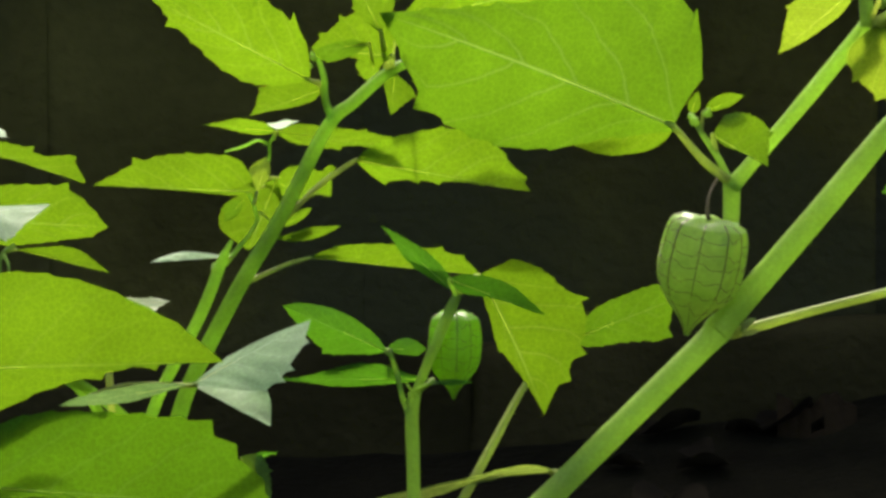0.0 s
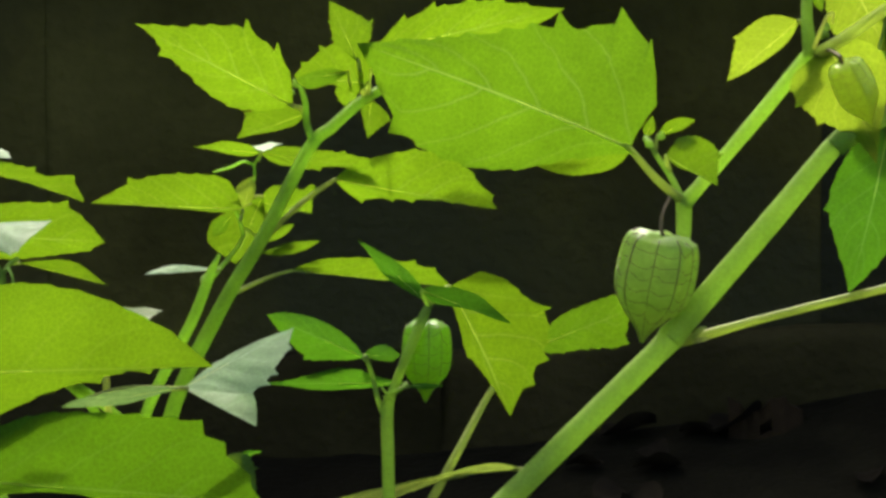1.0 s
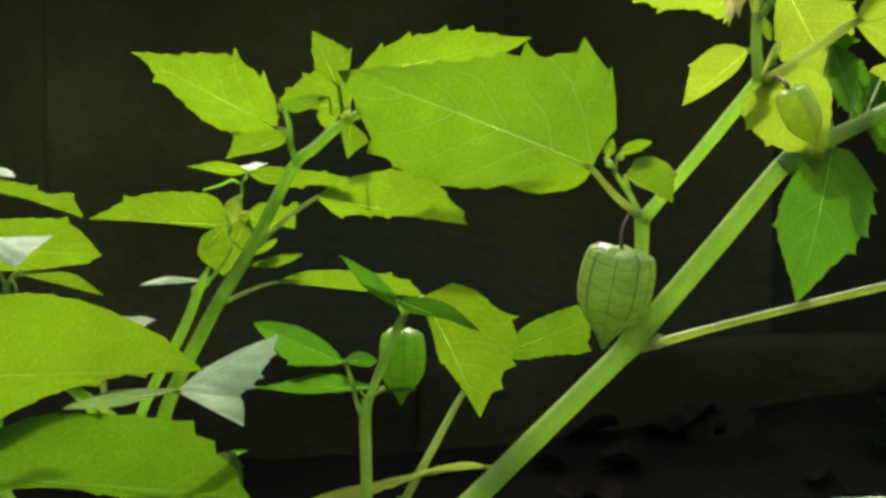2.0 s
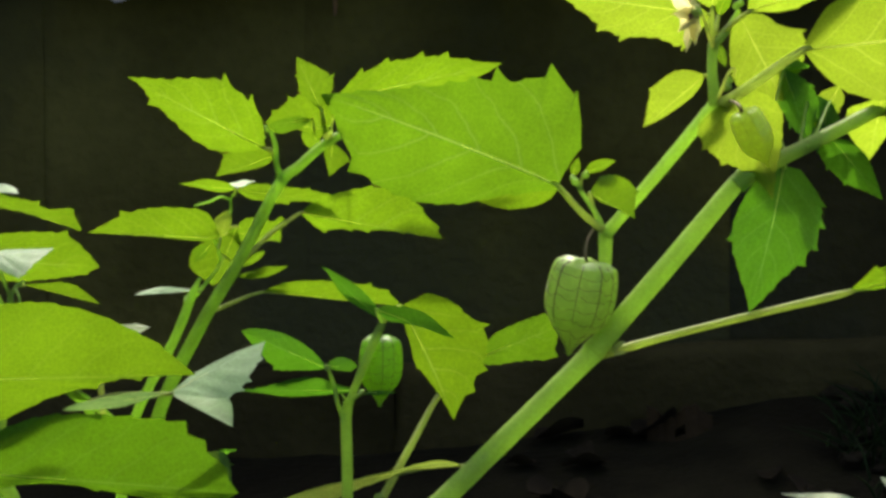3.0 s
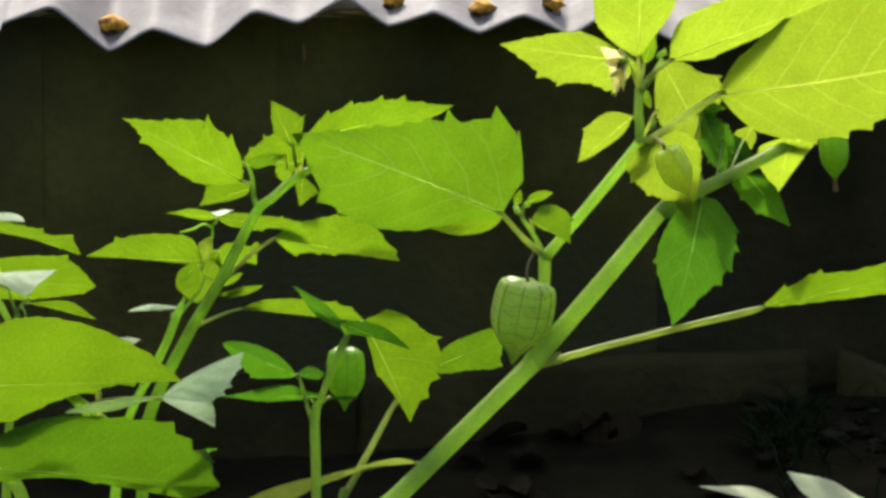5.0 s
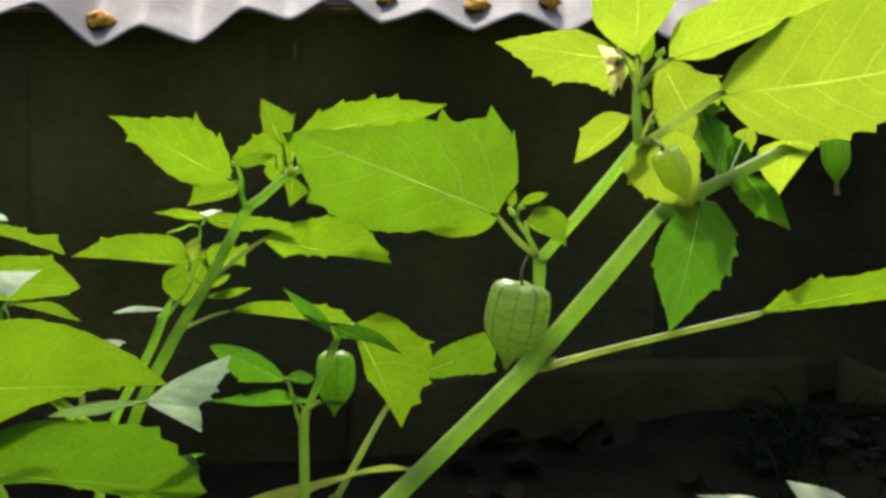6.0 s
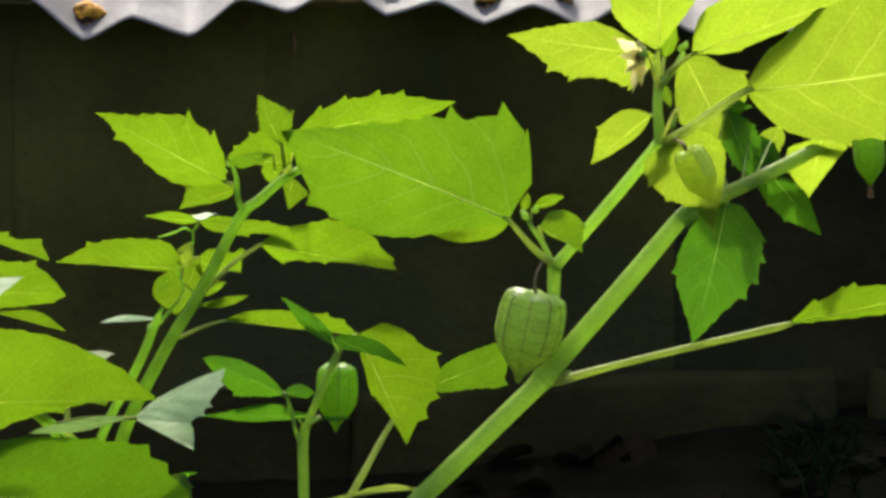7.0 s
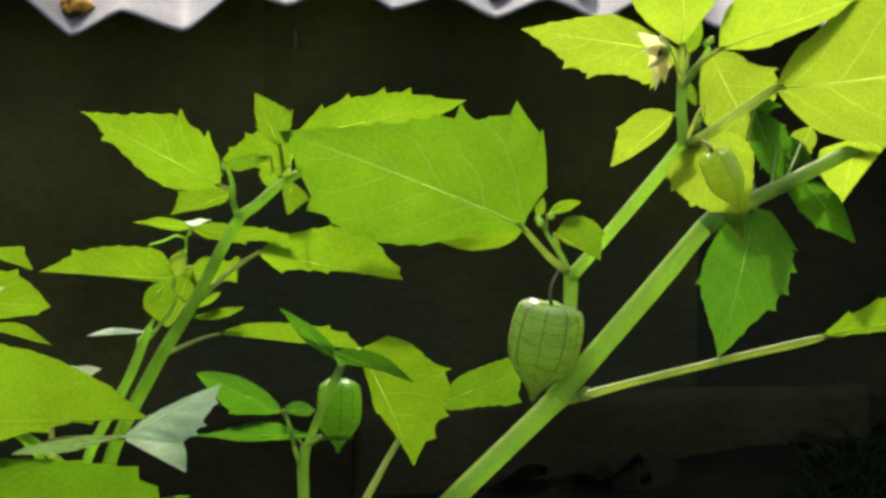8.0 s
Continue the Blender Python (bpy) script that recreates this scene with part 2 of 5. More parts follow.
def leaf(parent, base, tip, a, b, wa, wb, ta, tb, bow=(0, 0, 0), bite=0.1, stalk=None, mat=None, pairs=4, wave=0.05, lobe=0.0, label=""):
    """A toothed, pointed leaf: blade from base to tip with its widest half-widths as vectors a and b; wa and wb give each half's width
    along the length as shares of that, ta and tb where its larger teeth stand; lobe: how far its base reaches back."""
    LEAF_COUNT[0] += 1
    rnd = random.Random(LEAF_COUNT[0] * 17)
    base, tip, a, b, bow = (Vector(v) for v in (base, tip, a, b, bow))
    axis = tip - base
    n = axis.cross(a - b).normalized()
    size = axis.length
    ph = rnd.uniform(0, 6)
    bite *= 1.35
    fine = 0.016 * size / max(a.length, b.length)

    def width(s, shares):
        near = [np.interp(min(1.0, max(0.0, s + e)), STATIONS, (*shares, 0.0)) for e in (-0.04, -0.02, 0.0, 0.02, 0.04)]
        k = min(1.0, 12 * (1 - s), 25 * s + 0.2)
        return float(near[2] * (1 - k) + k * sum(near) / 5)

    # larger teeth, and between them small ones
    def teeth_of(big):
        rows = [(p, 1.0) for p in big]
        p = 0.1 + rnd.uniform(0, 0.06)
        while p < 0.93:
            if all(abs(p - q) > 0.045 for q in big):
                rows.append((p, rnd.uniform(0.12, 0.32)))
            p += rnd.uniform(0.07, 0.12)
        return sorted(rows)

    sides = (teeth_of(ta), teeth_of(tb))

    def spike(s, rows):
        """How far the margin stands out towards a tooth's point: a slow hollow rise and a quick drop behind it."""
        out = 0.0
        for p, big in rows:
            if p - 0.06 < s <= p:
                out = max(out, big * (1 - (p - s) / 0.06) ** 1.6)
            elif p < s < p + 0.022:
                out = max(out, big * (1 - (s - p) / 0.022))
        return out

    marks = sorted({round(i / 34, 4) for i in range(35)} | {round(p + e, 4) for rows in sides for p, _ in rows for e in (-0.03, -0.014, 0.0, 0.011, 0.022) if 0 < p + e < 1})
    cols = (1.0, 0.94, 0.84, 0.7, 0.54, 0.37, 0.2, 0.07)

    def place(s, v):
        w, shares, rows = (a, wa, sides[0]) if v >= 0 else (b, wb, sides[1])
        t = abs(v)
        out = spike(s, rows) * (bite + fine) * t ** 5
        q = base + axis * s + bow * (4 * s * (1 - s)) + w * (width(s, shares) * t + out * min(1.0, 5 * (1 - s)))
        q += axis * (0.45 * out * w.length / size)
        q -= axis * (lobe * t * t * max(0.0, 1 - s / 0.2))
        ripple = math.sin(s * 9 + ph + (1.7 if v > 0 else 0)) * t * t * wave * w.length * width(s, shares)
        quilt = 0.012 * size * t * (1 - t) * math.cos((s - 0.32 * t) * 2 * math.pi * (pairs + 0.5)) * min(1.0, 6 * (1 - s))
        curl = -0.06 * t * t * w.length * width(s, shares)
        return q + n * (ripple + quilt + curl)

    verts, faces = [], []
    for s in marks:
        verts += [place(s, t) for t in cols] + [place(s, 0.0)] + [place(s, -t) for t in cols[::-1]]
    wide = 2 * len(cols) + 1
    for i in range(len(marks) - 1):
        for k in range(wide - 1):
            faces.append((i * wide + k, i * wide + k + 1, (i + 1) * wide + k + 1, (i + 1) * wide + k))
    ob = part("leaf", verts, faces, mat or LEAF, parent, label)
    span = [0.5 + 0.5 * t for t in cols] + [0.5] + [0.5 - 0.5 * t for t in cols[::-1]]
    layer = ob.data.uv_layers.new(name="leaf_map")
    for loop in ob.data.loops:
        row, col = divmod(loop.vertex_index, wide)
        layer.data[loop.index].uv = (marks[row], span[col])
    thick = min(0.0010, size * 0.010)
    v, f = tube([(*place(0.42 * i / 9, 0.0), thick * 0.32 * (1 - 0.85 * i / 9)) for i in range(10)], 6, 0, 2)
    part("midrib", v, f, VEIN, ob)
    if stalk:
        end = max(thick * 0.8, 0.72 * stalk[-1][3])
        pts = [tuple(q) for q in stalk] + [(*base, end), (*place(0.03, 0), end * 0.5)]
        v, f = tube(pts, 8, 0.04, 6)
        part("petiole", v, f, STEM if mat is SHADED_LEAF else PETIOLE, ob)
    return ob


def husk(parent, top, tip, radius, stalk, turn=0.0, full=0.34, mat=None, label="", name="husk"):
    """A lantern-shaped fruit husk with ten ribs and a net of side veins, hanging from its thin stalk."""
    top, tip = Vector(top), Vector(tip)
    axis = tip - top
    high = axis.length
    d = axis.normalized()
    side = d.cross(Vector((0, 1, 0))).normalized()
    front = side.cross(d)

    def girth(u):
        pts = ((0.0, 0.24), (0.0, 0.66), (0.05, 0.83), (full * 0.5, 0.96), (full, 1.0), (0.50, 0.99), (0.60, 0.92), (0.69, 0.78), (0.77, 0.55), (0.84, 0.32), (0.92, 0.15), (1.0, 0.03))
        us = [p[0] + 0.0005 * i for i, p in enumerate(pts)]
        return float(np.interp(u, us, [p[1] for p in pts]))

    def place(u, ang, out=0.0):
        keel = 1 + 0.055 * math.cos(5 * ang) * min(1, 4 * (1 - u)) + 0.02 * math.cos(10 * ang)
        r = radius * (0.25 * girth(max(0, u - 0.05)) + 0.5 * girth(u) + 0.25 * girth(min(1, u + 0.05))) * keel + out
        if u <= 0.002:
            r = radius * 0.3 * keel
        sink = 0.035 * high * max(0.0, 1 - u * 9) * (1 if u > 0.002 else 1.25)
        return top + d * (high * u + sink - 0.014 * high * math.cos(5 * ang) * max(0, 1 - u * 8)) + side * (r * math.sin(ang + turn)) + front * (r * math.cos(ang + turn))

    rows, cols = 30, 60
    verts = [place(0.0, 2 * math.pi * k / cols) * 0.0 + top + d * high * 0.05 for k in range(1)]
    for i in range(rows + 1):
        u = (i / rows) ** 1.15
        for k in range(cols):
            verts.append(place(u, 2 * math.pi * k / cols))
    faces = [(0, 1 + (k + 1) % cols, 1 + k) for k in range(cols)]
    for i in range(rows):
        for k in range(cols):
            j = (k + 1) % cols
            faces.append((1 + i * cols + k, 1 + i * cols + j, 1 + (i + 1) * cols + j, 1 + (i + 1) * cols + k))
    ob = part(name, verts, faces, mat or HUSK, parent, label)
    rnd = random.Random(5)
    for k in range(10):
        ang = 2 * math.pi * k / 10
        pts = [(*place(u, ang, 0.00005), radius * 0.020 * (1.0 if k % 2 == 0 else 0.7) * (1 - 0.6 * u)) for u in (0.03, 0.1, 0.2, 0.32, 0.45, 0.6, 0.75, 0.88, 0.98)]
        v, f = tube(pts, 5, 0, 3)
        part("rib", v, f, PETIOLE if mat is YOUNG_HUSK else RIB, ob)
    net = []
    for k in range(10):
        for u0 in (0.16, 0.27, 0.38, 0.5, 0.62, 0.74):
            u1 = u0 + rnd.uniform(-0.03, 0.03)
            ang = 2 * math.pi * k / 10
            bend = [rnd.uniform(-0.025, 0.025) for _ in range(5)]
            net.append(tube([(*place(u1 + e + 0.03 * math.sin(i * 0.8), ang + 2 * math.pi / 10 * i / 4, 0.00003), radius * 0.009) for i, e in enumerate(bend)], 4, 0, 2))
    v, f = joined(net)
    part("vein", v, f, PETIOLE if mat is YOUNG_HUSK else RIB, ob)
    v, f = tube([*stalk, (*(top + d * high * 0.05), stalk[-1][3])], 8, 0, 6)
    part("fruit_stalk", v, f, STALK, ob)
    return ob


def bud(parent, at, way, size, mat=None, name="flower_bud"):
    """A small ribbed, pointed bud."""
    at, way = Vector(at), Vector(way).normalized()
    side = way.orthogonal().normalized()
    up = way.cross(side)
    verts, faces = [], []
    rows, cols = 9, 15
    for i in range(rows + 1):
        u = i / rows
        r = size * 0.36 * math.sin(math.pi * (0.06 + 0.92 * u) ** 0.8)
        for k in range(cols):
            ang = 2 * math.pi * k / cols
            rr = r * (1 + 0.1 * math.cos(5 * ang))
            verts.append(at + way * (size * u) + side * (rr * math.cos(ang)) + up * (rr * math.sin(ang)))
    for i in range(rows):
        for k in range(cols):
            j = (k + 1) % cols
            faces.append((i * cols + k, i * cols + j, (i + 1) * cols + j, (i + 1) * cols + k))
    faces.append(tuple(range(cols))[::-1])
    faces.append(tuple(rows * cols + k for k in range(cols)))
    return part(name, verts, faces, mat or STEM, parent)


def flower(parent, at, foot, tips, width):
    """A wilting pale yellow flower: a green calyx and ragged, twisted petals reaching to their tips."""
    at, foot = Vector(at), Vector(foot)
    ob = bud(parent, foot, at - foot, (at - foot).length * 1.5, STEM, "flower")
    tagged(ob, "wilting pale yellow flower in a green calyx")
    rnd = random.Random(3)
    for n, tip in enumerate(tips):
        axis = Vector(tip) - at
        side = axis.cross(Vector((0.1, 1, 0.2))).normalized()
        out = axis.cross(side).normalized()
        verts, faces, rows, cols = [], [], 14, 6
        twist, turns = rnd.uniform(-0.7, 0.7), rnd.uniform(0, 6)
        for i in range(rows + 1):
            u = i / rows
            w = width * (0.35 + 0.75 * math.sin(math.pi * min(1, u * 1.1 + 0.05)) ** 0.8) * (1 - u ** 4) + width * 0.05
            for k in range(cols + 1):
                v = k / cols * 2 - 1
                a = twist * u
                fray = 1 + 0.16 * math.sin(u * 17 + turns + v * 2)
                p = at + axis * u + (side * math.cos(a) + out * math.sin(a)) * (v * w * fray)
                verts.append(p + out * (width * (0.35 * v * v + 0.16 * math.sin(u * 8 + v * 3 + turns))))
        for i in range(rows):
            for k in range(cols):
                q = i * (cols + 1) + k
                faces.append((q, q + 1, q + cols + 2, q + cols + 1))
        part("petal", verts, faces, PETAL, ob)
    v, f = tube([(*at, width * 0.3), (*(at + (Vector(tips[2]) - at) * 0.25), width * 0.42), (*(at + (Vector(tips[2]) - at) * 0.4), width * 0.12)], 8, 0.1, 4)
    part("throat_spot", v, f, SPOT, ob)
    return ob


def plant(name, at, label, group=""):
    ob = new(name)
    ob.location = at
    ob.empty_display_size = 0.01
    return tagged(ob, label, "plant", group)


# ---- ground, wall and roof ----
WALL_Y = 0.2500


def ground_height(x, y):
    h = 0.006 * noise.noise(Vector((x * 9, y * 9, 0))) + 0.003 * noise.noise(Vector((x * 40, y * 40, 3)))
    up, back = min(1, max(0, (x + 0.05) / 0.3)), min(1, max(0, (y - 0.06) / 0.16))
    h += 0.010 * back + 0.021 * up * back * (3 - 2 * back) * (1 if x < 0.5 else 0.5)
    h += 0.036 * min(1, max(0, (y - 0.015) / 0.19)) ** 0.8
    h += back * min(0.016, max(0.0, 0.006 + 0.06 * (x - 0.08)))
    return h if abs(x) < 2 and abs(y) < 2 else 0.0


def build_ground():
    xs = [-60, -20, -6, -2.5, -1.5, -0.9] + [-0.6 + 0.0125 * i for i in range(97)] + [0.9, 1.5, 2.5, 6, 20, 60]
    ys = [-60, -20, -6, -2.5, -1.2] + [-0.4 + 0.0125 * i for i in range(70)] + [0.8, 1.5, 3, 8, 30, 80]
    verts = [(x, y, ground_height(x, y)) for y in ys for x in xs]
    w = len(xs)
    faces = [(j * w + i, j * w + i + 1, (j + 1) * w + i + 1, (j + 1) * w + i) for j in range(len(ys) - 1) for i in range(w - 1)]
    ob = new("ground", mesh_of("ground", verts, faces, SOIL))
    tagged(ob, "dark garden soil with litter", "ground", kind="structure")


build_ground()


def slab(name, lo, hi, mat, parent=None, bevel=0.0015, cuts=0, rough=0.0, seed=1, label=""):
    """A block with softened, slightly uneven edges."""
    bm = bmesh.new()
    bmesh.ops.create_cube(bm, size=1.0)
    for v in bm.verts:
        v.co = Vector([(lo[i] + hi[i]) / 2 + v.co[i] * (hi[i] - lo[i]) for i in range(3)])
    bmesh.ops.bevel(bm, geom=list(bm.edges), offset=bevel, segments=2, affect="EDGES", profile=0.6)
    if cuts:
        bmesh.ops.subdivide_edges(bm, edges=[e for e in bm.edges if e.calc_length() > 0.05], cuts=cuts, use_grid_fill=True)
    for v in bm.verts:
        v.co += Vector(noise.noise_vector(v.co * 22 + Vector((seed, 0, 0)))) * rough
    me = bpy.data.meshes.new(name)
    bm.to_mesh(me)
    bm.free()
    me.materials.append(mat)
    me.polygons.foreach_set("use_smooth", [True] * len(me.polygons))
    ob = new(name, me)
    ob.parent = parent
    return tagged(ob, label)


# the plastered wall: a backing and upright panels
wall = slab("wall_north", (-2.4, WALL_Y + 0.012, -0.05), (2.4, WALL_Y + 0.16, 0.290), WALL, bevel=0.005)
tagged(wall, "dark sooty plastered wall under a roof edge", "wall", kind="structure")
JOINTS = (-2.4, -1.6, -0.66, -0.2020, -0.0692, 0.1408, 0.634, 1.4, 2.4)
for i in range(len(JOINTS) - 1):
    # panels on the right take the darker plaster colour
    panel = slab("panel", (JOINTS[i], WALL_Y - 0.0005 * (i % 3), -0.04), (JOINTS[i + 1] + 0.004, WALL_Y + 0.0115, 0.2865), DARKER_PLASTER if JOINTS[i] > 0.1 else WALL, wall, 0.0002, 6, 0.0009, 1)
# the low ledge at the foot of the wall
ledge = tagged(new("concrete_ledge"), "low weathered concrete ledge along the wall foot", "ledge")
STOPS = (-1.3, -0.75, -0.2399, -0.0273, 0.2221)
for i in range(len(STOPS) - 1):
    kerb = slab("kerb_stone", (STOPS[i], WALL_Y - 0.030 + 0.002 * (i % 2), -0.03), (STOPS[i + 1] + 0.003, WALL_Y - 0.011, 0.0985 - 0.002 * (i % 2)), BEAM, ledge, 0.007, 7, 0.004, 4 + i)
    for v in kerb.data.vertices:
        v.co.z += 0.055 * (v.co.x - 0.06)
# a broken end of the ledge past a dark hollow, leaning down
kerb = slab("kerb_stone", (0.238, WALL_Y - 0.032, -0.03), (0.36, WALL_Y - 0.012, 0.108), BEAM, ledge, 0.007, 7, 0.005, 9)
for v in kerb.data.vertices:
    v.co.z -= 0.40 * (v.co.x - 0.238) if v.co.z > 0 else 0.0


EDGE_Y = 0.2100
X0, PITCH = -0.1576, 0.0516
Z0 = 0.2777
# the bent lower edge: valleys and crests in pitches along the wall, and their heights in fifty-eighths of a pitch
EDGE = ((-1.16, 9), (-0.62, 20), (-0.02, -8), (0.44, 6), (1.02, -5), (1.51, 17), (1.98, 9), (2.48, 25), (2.92, 7), (3.4, 16), (3.87, 3), (4.34, 14), (4.83, 2), (5.3, 16))


def edge_height(x):
    """Height of the sheet's lower edge over Z0, with straight flanks and rounded valleys."""
    q = (x - X0) / PITCH
    if q < EDGE[0][0] or q > EDGE[-1][0]:
        return PITCH / 60 * (5 + 7 * math.cos(2 * math.pi * (q - 0.44)))
    k = max(i for i in range(len(EDGE) - 1) if EDGE[i][0] <= q)
    (a, h), (b, g) = EDGE[k], EDGE[k + 1]
    t = (q - a) / (b - a)
    t = 0.7 * t + 0.3 * (t * t * (3 - 2 * t))
    return PITCH / 58 * (h + (g - h) * t)


SLOPE = 0.40


def sheet_height(x, run):
    """The bent edge straightens into regular corrugation further up."""
    k = min(1.0, run / 0.25)
    q = (x - X0) / PITCH
    return Z0 + (1 - k) * edge_height(x) + k * 0.011 * (0.5 - 0.5 * math.cos(2 * math.pi * q)) + SLOPE * run


def roof_sheet():
    """A corrugated sheet with its folded lower edge and real thickness."""
    x0, x1, runs = -2.3, 2.3, [0, 0.004, 0.012, 0.025, 0.04, 0.06, 0.09, 0.13, 0.18, 0.25, 0.4, 0.6]
    count = 1300
    verts, faces = [], []
    for drop in (0.0, 0.0009):
        for run in runs:
            for i in range(count + 1):
                x = x0 + (x1 - x0) * i / count
                wob = 0.0010 * noise.noise(Vector((x * 40, run * 12, 1)))
                verts.append((x, EDGE_Y + run + 0.0025 * noise.noise(Vector((x * 25, 0, 5))) * (run < 0.02), sheet_height(x, run) + wob - drop))
    w, block = count + 1, len(runs) * (count + 1)
    for j in range(len(runs) - 1):
        for i in range(count):
            q = (j * w + i, j * w + i + 1, (j + 1) * w + i + 1, (j + 1) * w + i)
            faces += [q, tuple(k + block for k in q[::-1])]
    n = len(runs) - 1
    rim = list(range(w)) + [j * w + count for j in range(1, n + 1)] + [n * w + i for i in range(count - 1, -1, -1)] + [j * w for j in range(n - 1, 0, -1)]
    for i, k in enumerate(rim):
        m = rim[(i + 1) % len(rim)]
        faces.append((k, k + block, m + block, m))
    ob = new("roof_sheet", mesh_of("roof_sheet", verts, faces, SHEET))
    tagged(ob, "weathered grey-white corrugated roof sheet, bent along its edge", "roof sheet", kind="structure")


roof_sheet()


def lump(name, at, size, mat, seed, parent=None, squash=(1, 1, 1), rough=0.3):
    """An uneven nodule: a broken pebble, a clot of rust."""
    bm = bmesh.new()
    bmesh.ops.create_icosphere(bm, subdivisions=3, radius=1.0)
    for v in bm.verts:
        k = 1 + rough * noise.noise(v.co * 1.7 + Vector((seed, 0, 0))) + 0.4 * rough * noise.noise(v.co * 5 + Vector((seed, 2, 0)))
        v.co = Vector([v.co[i] * k * size * squash[i] for i in range(3)]) + Vector(at)
    me = bpy.data.meshes.new(name)
    bm.to_mesh(me)
    bm.free()
    me.materials.append(mat)
    me.polygons.foreach_set("use_smooth", [True] * len(me.polygons))
    ob = new(name, me)
    ob.parent = parent
    return ob


def rusty_bolt(x, y, z, size, seed):
    """A domed roof bolt on its washer, grown over with orange rust."""
    head = new("roof_bolt")
    tagged(head, "roof bolt crusted with orange rust", "bolt", "bolts of the roof sheets")
    lump("rust_crust", (x + size * 0.12, y, z + size * 0.55), size * 1.1, RUST, seed, head, (1.15, 1.1, 0.75), 0.5)
    lump("bolt_head", (x - size * 0.22, y - size * 0.5, z - size * 0.15), size * 0.75, SOOT_RUST, seed + 3, head, (1.1, 0.8, 0.75), 0.35)
    v, f = tube([(x, y, z - size * 0.9, size * 1.05), (x, y, z - size * 0.25, size * 1.05)], 14, 0, 1)
    part("washer", v, f, DRY, head)
    v, f = tube([(x, y, z, size * 0.45), (x, y, z + size * 1.1, size * 0.45), (x, y, z + size * 1.2, size * 0.3)], 8, 0, 1)
    part("bolt_shank", v, f, DRY, head)


for q, run, size in ((-0.02, 0.020, 0.0062), (2.95, 0.023, 0.0042), (3.9, 0.021, 0.0052), (4.65, 0.020, 0.0046)):
    rusty_bolt(X0 + q * PITCH, EDGE_Y + run, sheet_height(X0 + q * PITCH, run) + 0.001, size, int(q * 10) + 1)


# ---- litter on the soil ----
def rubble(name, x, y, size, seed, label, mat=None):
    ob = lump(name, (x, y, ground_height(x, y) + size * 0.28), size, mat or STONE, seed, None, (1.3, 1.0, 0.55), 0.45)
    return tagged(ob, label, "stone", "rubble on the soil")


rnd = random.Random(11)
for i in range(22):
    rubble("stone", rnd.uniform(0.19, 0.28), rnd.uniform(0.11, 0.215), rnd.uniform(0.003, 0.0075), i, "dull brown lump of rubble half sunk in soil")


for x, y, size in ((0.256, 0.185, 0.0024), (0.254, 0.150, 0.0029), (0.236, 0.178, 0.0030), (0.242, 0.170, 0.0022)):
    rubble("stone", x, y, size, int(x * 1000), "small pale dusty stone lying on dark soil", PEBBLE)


def broken_pot(x, y):
    """A curved, broken piece of an earthen tile with a round hole."""
    verts, faces = [], []
    cols, rows = 12, 8
    for layer in (0.0, 0.004):
        for j in range(rows + 1):
            for i in range(cols + 1):
                u, v = i / cols - 0.5, j / rows
                cut = 0.85 + 0.15 * math.sin(u * 9) + 0.05 * math.sin(u * 31)
                verts.append((x + 0.032 * u, y + layer + 0.012 * u * u + 0.010 * v, ground_height(x, y) - 0.004 + 0.021 * v * cut))
    w, block = cols + 1, (rows + 1) * (cols + 1)
    for j in range(rows):
        for i in range(cols):
            if 3 <= j <= 4 and 5 <= i <= 6:
                continue
            q = (j * w + i, j * w + i + 1, (j + 1) * w + i + 1, (j + 1) * w + i)
            faces += [q, tuple(k + block for k in q[::-1])]
    rim = list(range(w)) + [j * w + cols for j in range(1, rows + 1)] + [rows * w + i for i in range(cols - 1, -1, -1)] + [j * w for j in range(rows - 1, 0, -1)]
    hole = [3 * w + 5, 3 * w + 6, 3 * w + 7, 4 * w + 7, 5 * w + 7, 5 * w + 6, 5 * w + 5, 4 * w + 5]
    for ring in (rim, hole[::-1]):
        for i, k in enumerate(ring):
            m = ring[(i + 1) % len(ring)]
            faces.append((k, k + block, m + block, m))
    ob = new("broken_tile", mesh_of("broken_tile", verts, faces, TILE, False))
    tagged(ob, "broken earthen tile with a hole, stuck in soil", "tile")


broken_pot(0.1144, 0.1867)


def dry_leaf(x, y, size, turn, seed):
    """A curled fallen leaf."""
    r = random.Random(seed)
    verts, faces = [], []
    rows, cols = 10, 6
    for i in range(rows + 1):
        u = i / rows
        w = math.sin(math.pi * u ** 0.8) * 0.34
        for k in range(cols + 1):
            v = k / cols * 2 - 1
            p = Vector(((u - 0.5), v * w, 0.16 * v * v * w / 0.34 + 0.12 * (u - 0.5) ** 2 + 0.03 * math.sin(u * 9 + v * 3 + seed)))
            p = Euler((r.uniform(-0.02, 0.02) + 0.35, 0.1, turn)).to_matrix() @ p
            verts.append(Vector((x, y, ground_height(x, y) + 0.14 * size)) + p * size)
    for i in range(rows):
        for k in range(cols):
            q = i * (cols + 1) + k
            faces.append((q, q + 1, q + cols + 2, q + cols + 1))
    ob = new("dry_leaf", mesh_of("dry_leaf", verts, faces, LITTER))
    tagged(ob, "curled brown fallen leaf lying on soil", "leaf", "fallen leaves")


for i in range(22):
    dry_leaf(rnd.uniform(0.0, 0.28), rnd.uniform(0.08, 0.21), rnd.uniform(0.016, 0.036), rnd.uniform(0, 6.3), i)


